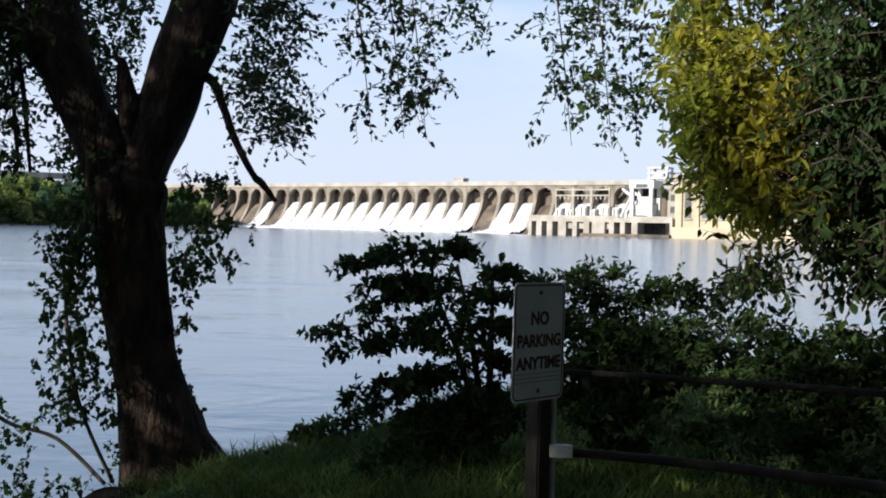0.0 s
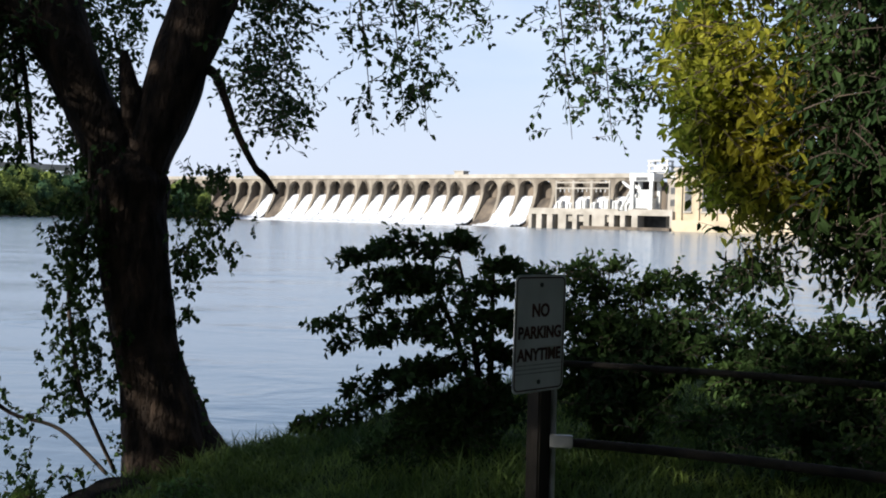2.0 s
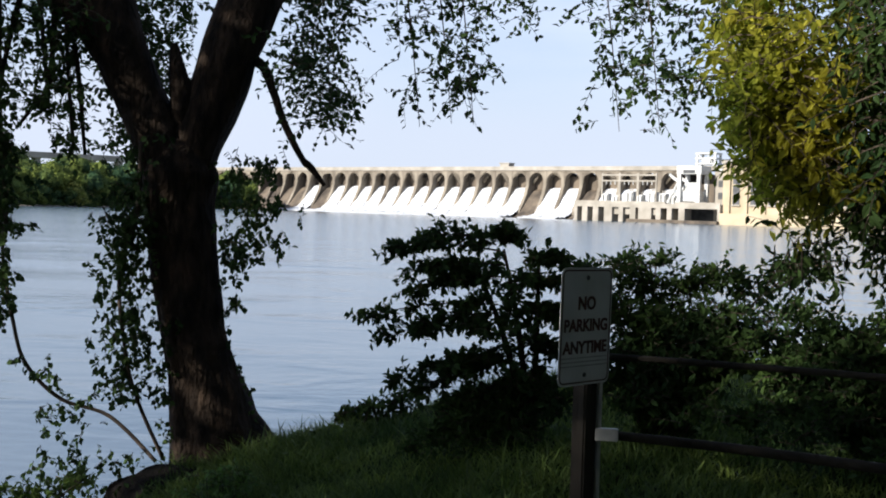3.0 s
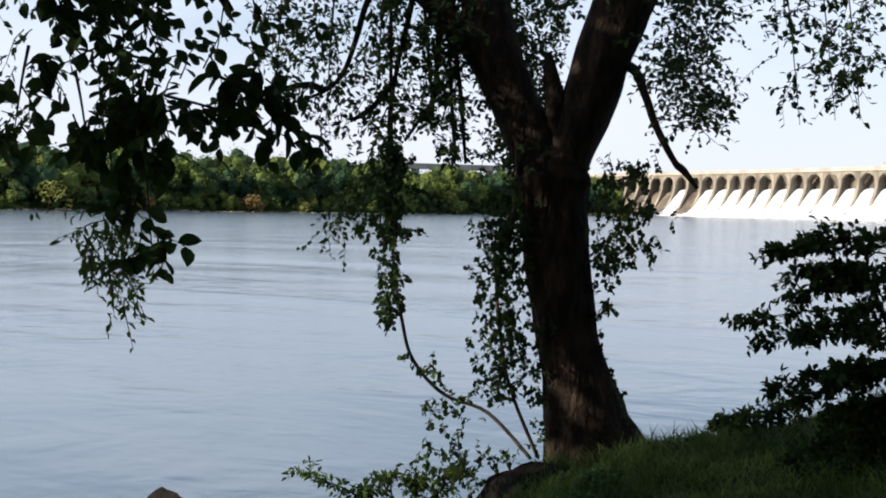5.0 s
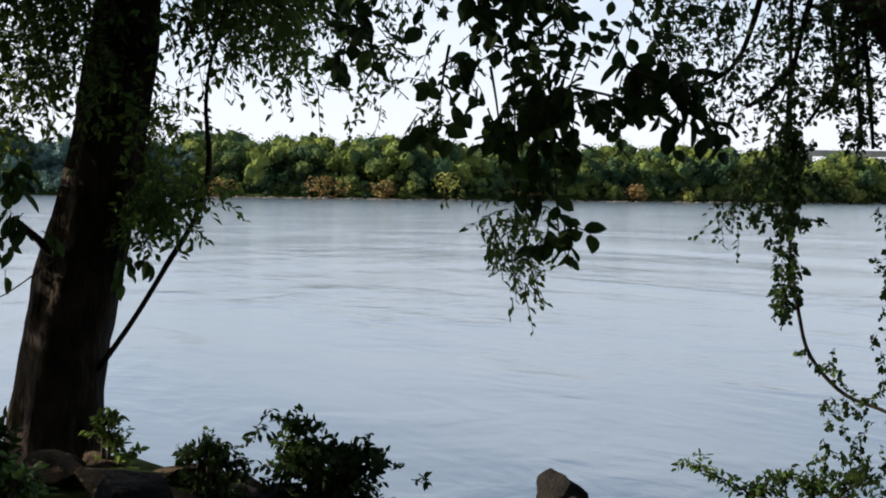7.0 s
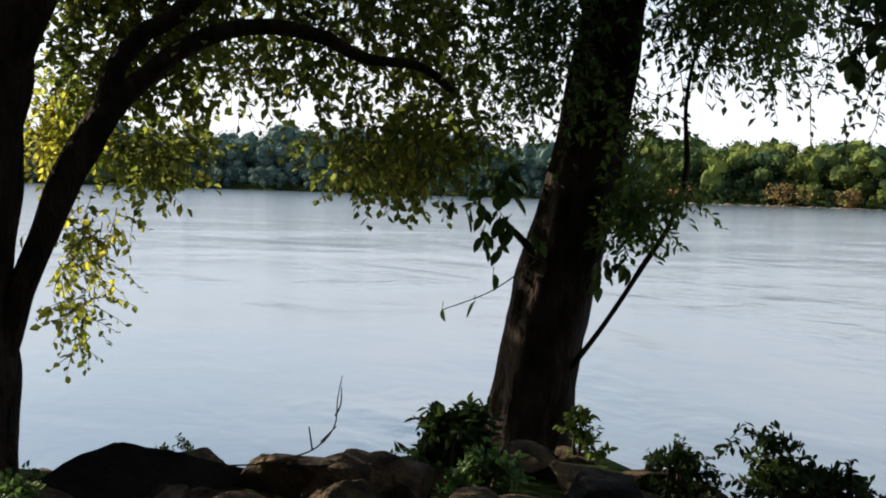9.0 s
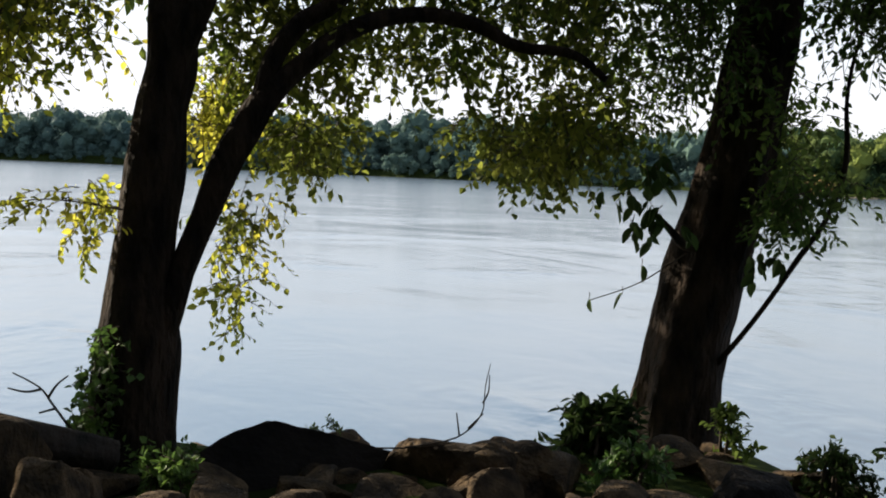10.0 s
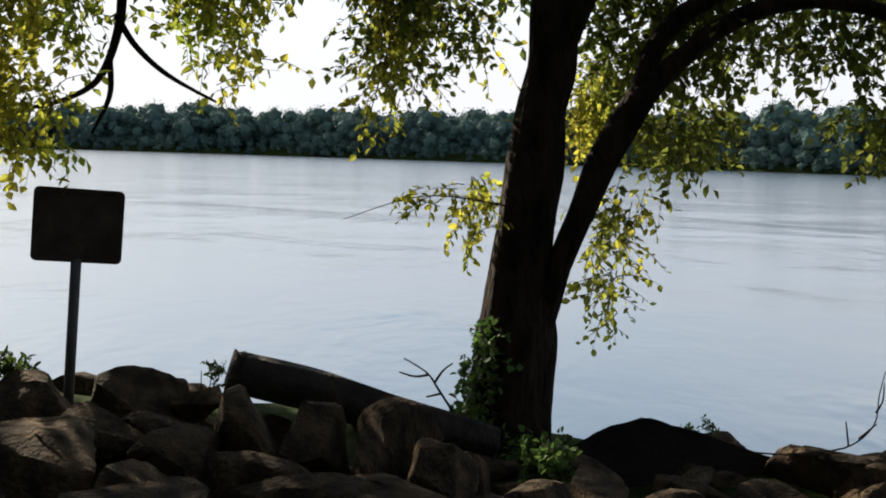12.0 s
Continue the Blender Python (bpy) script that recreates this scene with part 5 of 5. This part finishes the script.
for _ in range(170):
    a, d = rng.uniform(52, 125), rng.uniform(4.4, 8.4)
    if 59 < a < 64 and 5.6 < d < 7 or 86 < a < 92 and 6 < d < 7.6:
        continue
    p = at(a, 0, d)
    w = rng.uniform(0.25, 0.5)
    ob = rock(a, 0, d, w, tall=0.8)
    ob.location.z = ground_z(p.x, p.y) + rng.uniform(-0.1, 0.03)


def build_log():
    a, b = at(102.6, -10.95, 5.85), at(89.6, -14.3, 6.25)
    pts = smooth_path([(a, 0.105), (a.lerp(b, 0.03), 0.118), (a.lerp(b, 0.3) + Vector((0, 0, 0.012)), 0.128), (a.lerp(b, 0.6), 0.12), (b, 0.09)], 12)
    log = thing("log", (a + b) / 2, "weathered dark log lying across the boulders", "log")
    part("trunk", tube(pts, 18, 0.34, 5), M_LOG, log, smooth=True)
    br = thing("dead_branch", at(71.5, -13.2, 6.0), "bare dead branch lying on the rocks", "branch")
    for spec in ([(75.27, -13.83, 6.0), (72.72, -13.28, 6.0), (71.49, -12.13, 6.0), (71.32, -10.68, 6.0), (71.11, -9.56, 6.0)], [(72.53, -13.21, 6.0), (72.72, -12.06, 6.0)], [(72.11, -12.79, 6.0), (71.35, -12.02, 6.0)], [(76.82, -13.91, 6.0), (74.7, -13.82, 6.0), (72.71, -13.5, 6.0)], [(71.43, -11.52, 6.0), (71.16, -10.95, 6.0), (71.14, -10.12, 6.0)]):
        part("twig", tube(smooth_path([(at(*p), 0.0055 * (1 - 0.8 * i / len(spec))) for i, p in enumerate(spec)], 4), 5, 0.2), M_TWIG, br)


build_log()


# ---- signs
def writing(text, size, m, parent, mat, name="lettering"):
    cu = bpy.data.curves.new(name, "FONT")
    cu.body, cu.size, cu.align_x, cu.align_y, cu.extrude = text, size, "CENTER", "CENTER", 0.0008
    cu.offset = 0.002
    tmp = bpy.data.objects.new("tmp", cu)
    me = bpy.data.meshes.new_from_object(tmp)
    bpy.data.objects.remove(tmp)
    ob = new(name, me)
    me.transform(m)
    me.materials.clear()
    me.materials.append(mat)
    ob.parent = parent
    ob.matrix_parent_inverse = Matrix.Identity(4) if parent.parent else parent.matrix_basis.inverted()
    return ob


def rounded_plate(w, h, r, t, seg=5):
    pts = []
    for cx, cy, a0 in ((w / 2 - r, h / 2 - r, 0), (-w / 2 + r, h / 2 - r, 90), (-w / 2 + r, -h / 2 + r, 180), (w / 2 - r, -h / 2 + r, 270)):
        for k in range(seg + 1):
            a = radians(a0 + 90 * k / seg)
            pts.append((cx + r * math.cos(a), cy + r * math.sin(a)))
    return pts


def plate(pts, z0, z1, m):
    n = len(pts)
    verts = [m @ Vector((x, y, z)) for z in (z0, z1) for x, y in pts]
    return verts, [tuple(reversed(range(n))), tuple(range(n, 2 * n))] + [(i, (i + 1) % n, n + (i + 1) % n, n + i) for i in range(n)]


def frame_ring(outer, inner, z0, z1, m):
    n = len(outer)
    verts = [m @ Vector((x, y, z)) for pts in (outer, inner) for z in (z0, z1) for x, y in pts]
    faces = []
    for i in range(n):
        j = (i + 1) % n
        faces += [(n + i, n + j, 3 * n + j, 3 * n + i), (i, j, n + j, n + i), (2 * n + j, 2 * n + i, 3 * n + i, 3 * n + j), (j, i, 2 * n + i, 2 * n + j)]
    return verts, faces


def parking_sign():
    c = at(-2.58, -5.2, 4.12)
    foot = Vector((c.x, c.y, ground_z(c.x, c.y) - 0.2))
    s = thing("parking_sign", foot, "white metal no-parking sign with dark red letters on a dark post", "sign")
    m = Matrix.Translation(c) @ pose(0, 0, 0, 90, 0, 49) @ pose(0, 0, 0, 0, 0, -1)
    w, h = 0.285, 0.405
    face = part("plate", plate(rounded_plate(w, h, 0.025, 0), -0.002, 0.0, m), M_SIGN, s, "white rounded metal plate")
    part("border", frame_ring(rounded_plate(w - 0.014, h - 0.014, 0.02, 0), rounded_plate(w - 0.024, h - 0.024, 0.016, 0), 0.0004, 0.001, m), M_INK, face, "thin dark red border")
    for text, y, size in (("NO", 0.078, 0.062), ("PARKING", 0.002, 0.058), ("ANYTIME", -0.074, 0.058)):
        writing(text, size, m @ pose(0, y, 0.001), face, M_INK)
    for y in (-0.108, -0.122, -0.136):
        part("line", box_bm((-0.128, y - 0.002, 0.0004), (0.128, y + 0.002, 0.0009), m), M_GALV, face, "faint grey line")
    for y in (0.168, -0.168):
        part("bolt", plate([(0.008 * math.cos(k), 0.008 * math.sin(k) + y) for k in np.linspace(0, 2 * math.pi, 8, endpoint=False)], 0.0, 0.004, m), M_GATE, face)
    base = Matrix.Translation(foot) @ pose(0, 0, 0, 0, 0, 49)
    top = c.z + 0.1 - foot.z
    part("post", box_bm((0.036, 0.02, 0), (0.106, 0.08, top), base, 0.006), M_POST, s, "dark wooden post")
    part("channel", box_bm((0.109, 0.012, 0), (0.127, 0.05, top), base, 0.003), M_GALV, s, "galvanised steel strip")
    return s


parking_sign()


def rail_fence():
    f = thing("rail_fence", at(-10, -15, 4.2), "dark horizontal rails on posts in the shade", "fence")
    for spec in ([(-3.4, -10.3, 4.25, 0.016), (-10, -10.6, 4.3, 0.018), (-19, -11.0, 4.3, 0.02), (-34, -11.2, 4.5, 0.02)], [(-3.4, -6.6, 4.25, 0.011), (-10, -6.75, 4.3, 0.012), (-19, -6.9, 4.3, 0.013), (-34, -7.2, 4.5, 0.013)]):
        part("rail", tube(smooth_path(line(spec), 4), 8, 0.05), M_POST, f, smooth=True)
    p, q = at(-3.2, -10.3, 4.2), at(-4.3, -10.3, 4.2)
    part("bracket", box_bm((0, -0.012, -0.022), ((q - p).length, 0.012, 0.022), Matrix.Translation(p) @ pose(0, 0, 0, 0, 0, -3), 0.003), M_GALV, f)
    a = at(-33, 0, 4.5)
    part("post", box_bm((a.x - 0.05, a.y - 0.05, 1.5), (a.x + 0.05, a.y + 0.05, 3.0)), M_POST, f)


rail_fence()


def back_sign():
    foot = at(110.6, -13.5, 7.5)
    s = thing("notice_board", foot, "dark back of a framed notice board on a round post", "sign")
    c = (at(111.95, -3.9, 7.5) + at(108.05, -4.1, 7.5)) / 2
    m = Matrix.Translation(c) @ pose(0, 0, 0, 90, 0, 110) @ pose(0, 0, 0, 0, 0, -3.2)
    w, h = 0.53, 0.45
    board = part("board", plate(rounded_plate(w, h, 0.03, 0), -0.02, 0.0, m), M_BOARD, s)
    part("rim", frame_ring(rounded_plate(w + 0.01, h + 0.01, 0.034, 0), rounded_plate(w - 0.04, h - 0.04, 0.02, 0), -0.026, 0.008, m), M_BOARD, board)
    part("post", tube([(foot + Vector((0, 0, -0.2)), 0.033), (m @ Vector((0.0, -h / 2 + 0.02, 0.03)), 0.033)], 12), M_GATE, s, smooth=True)


back_sign()


# ---- grass and weeds of the bank
def build_grass():
    reseed(17)
    verts, faces = [], []
    for _ in range(64000):
        if rng.uniform() < 0.75:
            a, d = rng.uniform(-26, 18), rng.uniform(3.4, 11)
        else:
            a, d = rng.uniform(8, 26), rng.uniform(5, 10)
        p = at(a, 0, d)
        p.z = ground_z(p.x, p.y) - 0.02
        k = 0.5 + noise.noise(Vector((p.x * 0.8, p.y * 0.8, 5)))
        if k < -0.1:
            continue
        h = rng.uniform(0.04, 0.14) * (0.6 + max(k, 0)) * (1.5 if rng.uniform() < 0.08 else 1.0)
        turn = rng.uniform(0, 6.28)
        side = Vector((math.cos(turn), math.sin(turn), 0)) * rng.uniform(0.004, 0.009)
        lean = Vector((rng.normal() * 0.4, rng.normal() * 0.4, 1)) * h
        base = len(verts)
        bend = p + lean * 0.6
        tip = p + lean + Vector((lean.x, lean.y, -0.1 * h)) * 0.6
        verts += [p - side, p + side, bend + side * 0.7, bend - side * 0.7, tip]
        faces += [(base, base + 1, base + 2, base + 3), (base + 3, base + 2, base + 4)]
    tagged(part("grass", (verts, faces), M_GRASS), "rough grass and weeds on the shaded bank", "grass", kind="stuff")


build_grass()


# ---- unseen grove, added behind and overhead to shade the bank
def build_grove():
    reseed(18)
    c, w, sz = [], [], []
    for _ in range(20000):
        a = rng.uniform(146, 318)
        d = rng.uniform(5, 22)
        z = 1.6 + 12 * rng.uniform() ** 0.8
        p = at(a, 0, d)
        c.append((p.x, p.y, z))
        w.append(rng.normal(size=3))
        sz.append(rng.uniform(0.3, 0.6))
    # overhead leaves out of view, added to dim the skylight
    for _ in range(9000):
        x, y = rng.uniform(-2.8, 9), rng.uniform(-8, 5.5)
        c.append((x, y, rng.uniform(8.2, 11.5)))
        w.append(rng.normal(size=3))
        sz.append(rng.uniform(0.25, 0.45))
    # small canopy out of view, added to keep sun off the broad tree
    for _ in range(1000):
        c.append((rng.uniform(-3.5, -0.5), rng.uniform(-1.3, 0.7), rng.uniform(6.6, 9.0)))
        w.append(rng.normal(size=3))
        sz.append(rng.uniform(0.25, 0.4))
    tagged(part("bank_grove", leaf_mesh(c, w, sz, 0.2, 0.8), M_LEAF_SHADE), "unseen leafy grove added to shade the bank", "woods", kind="stuff")


build_grove()
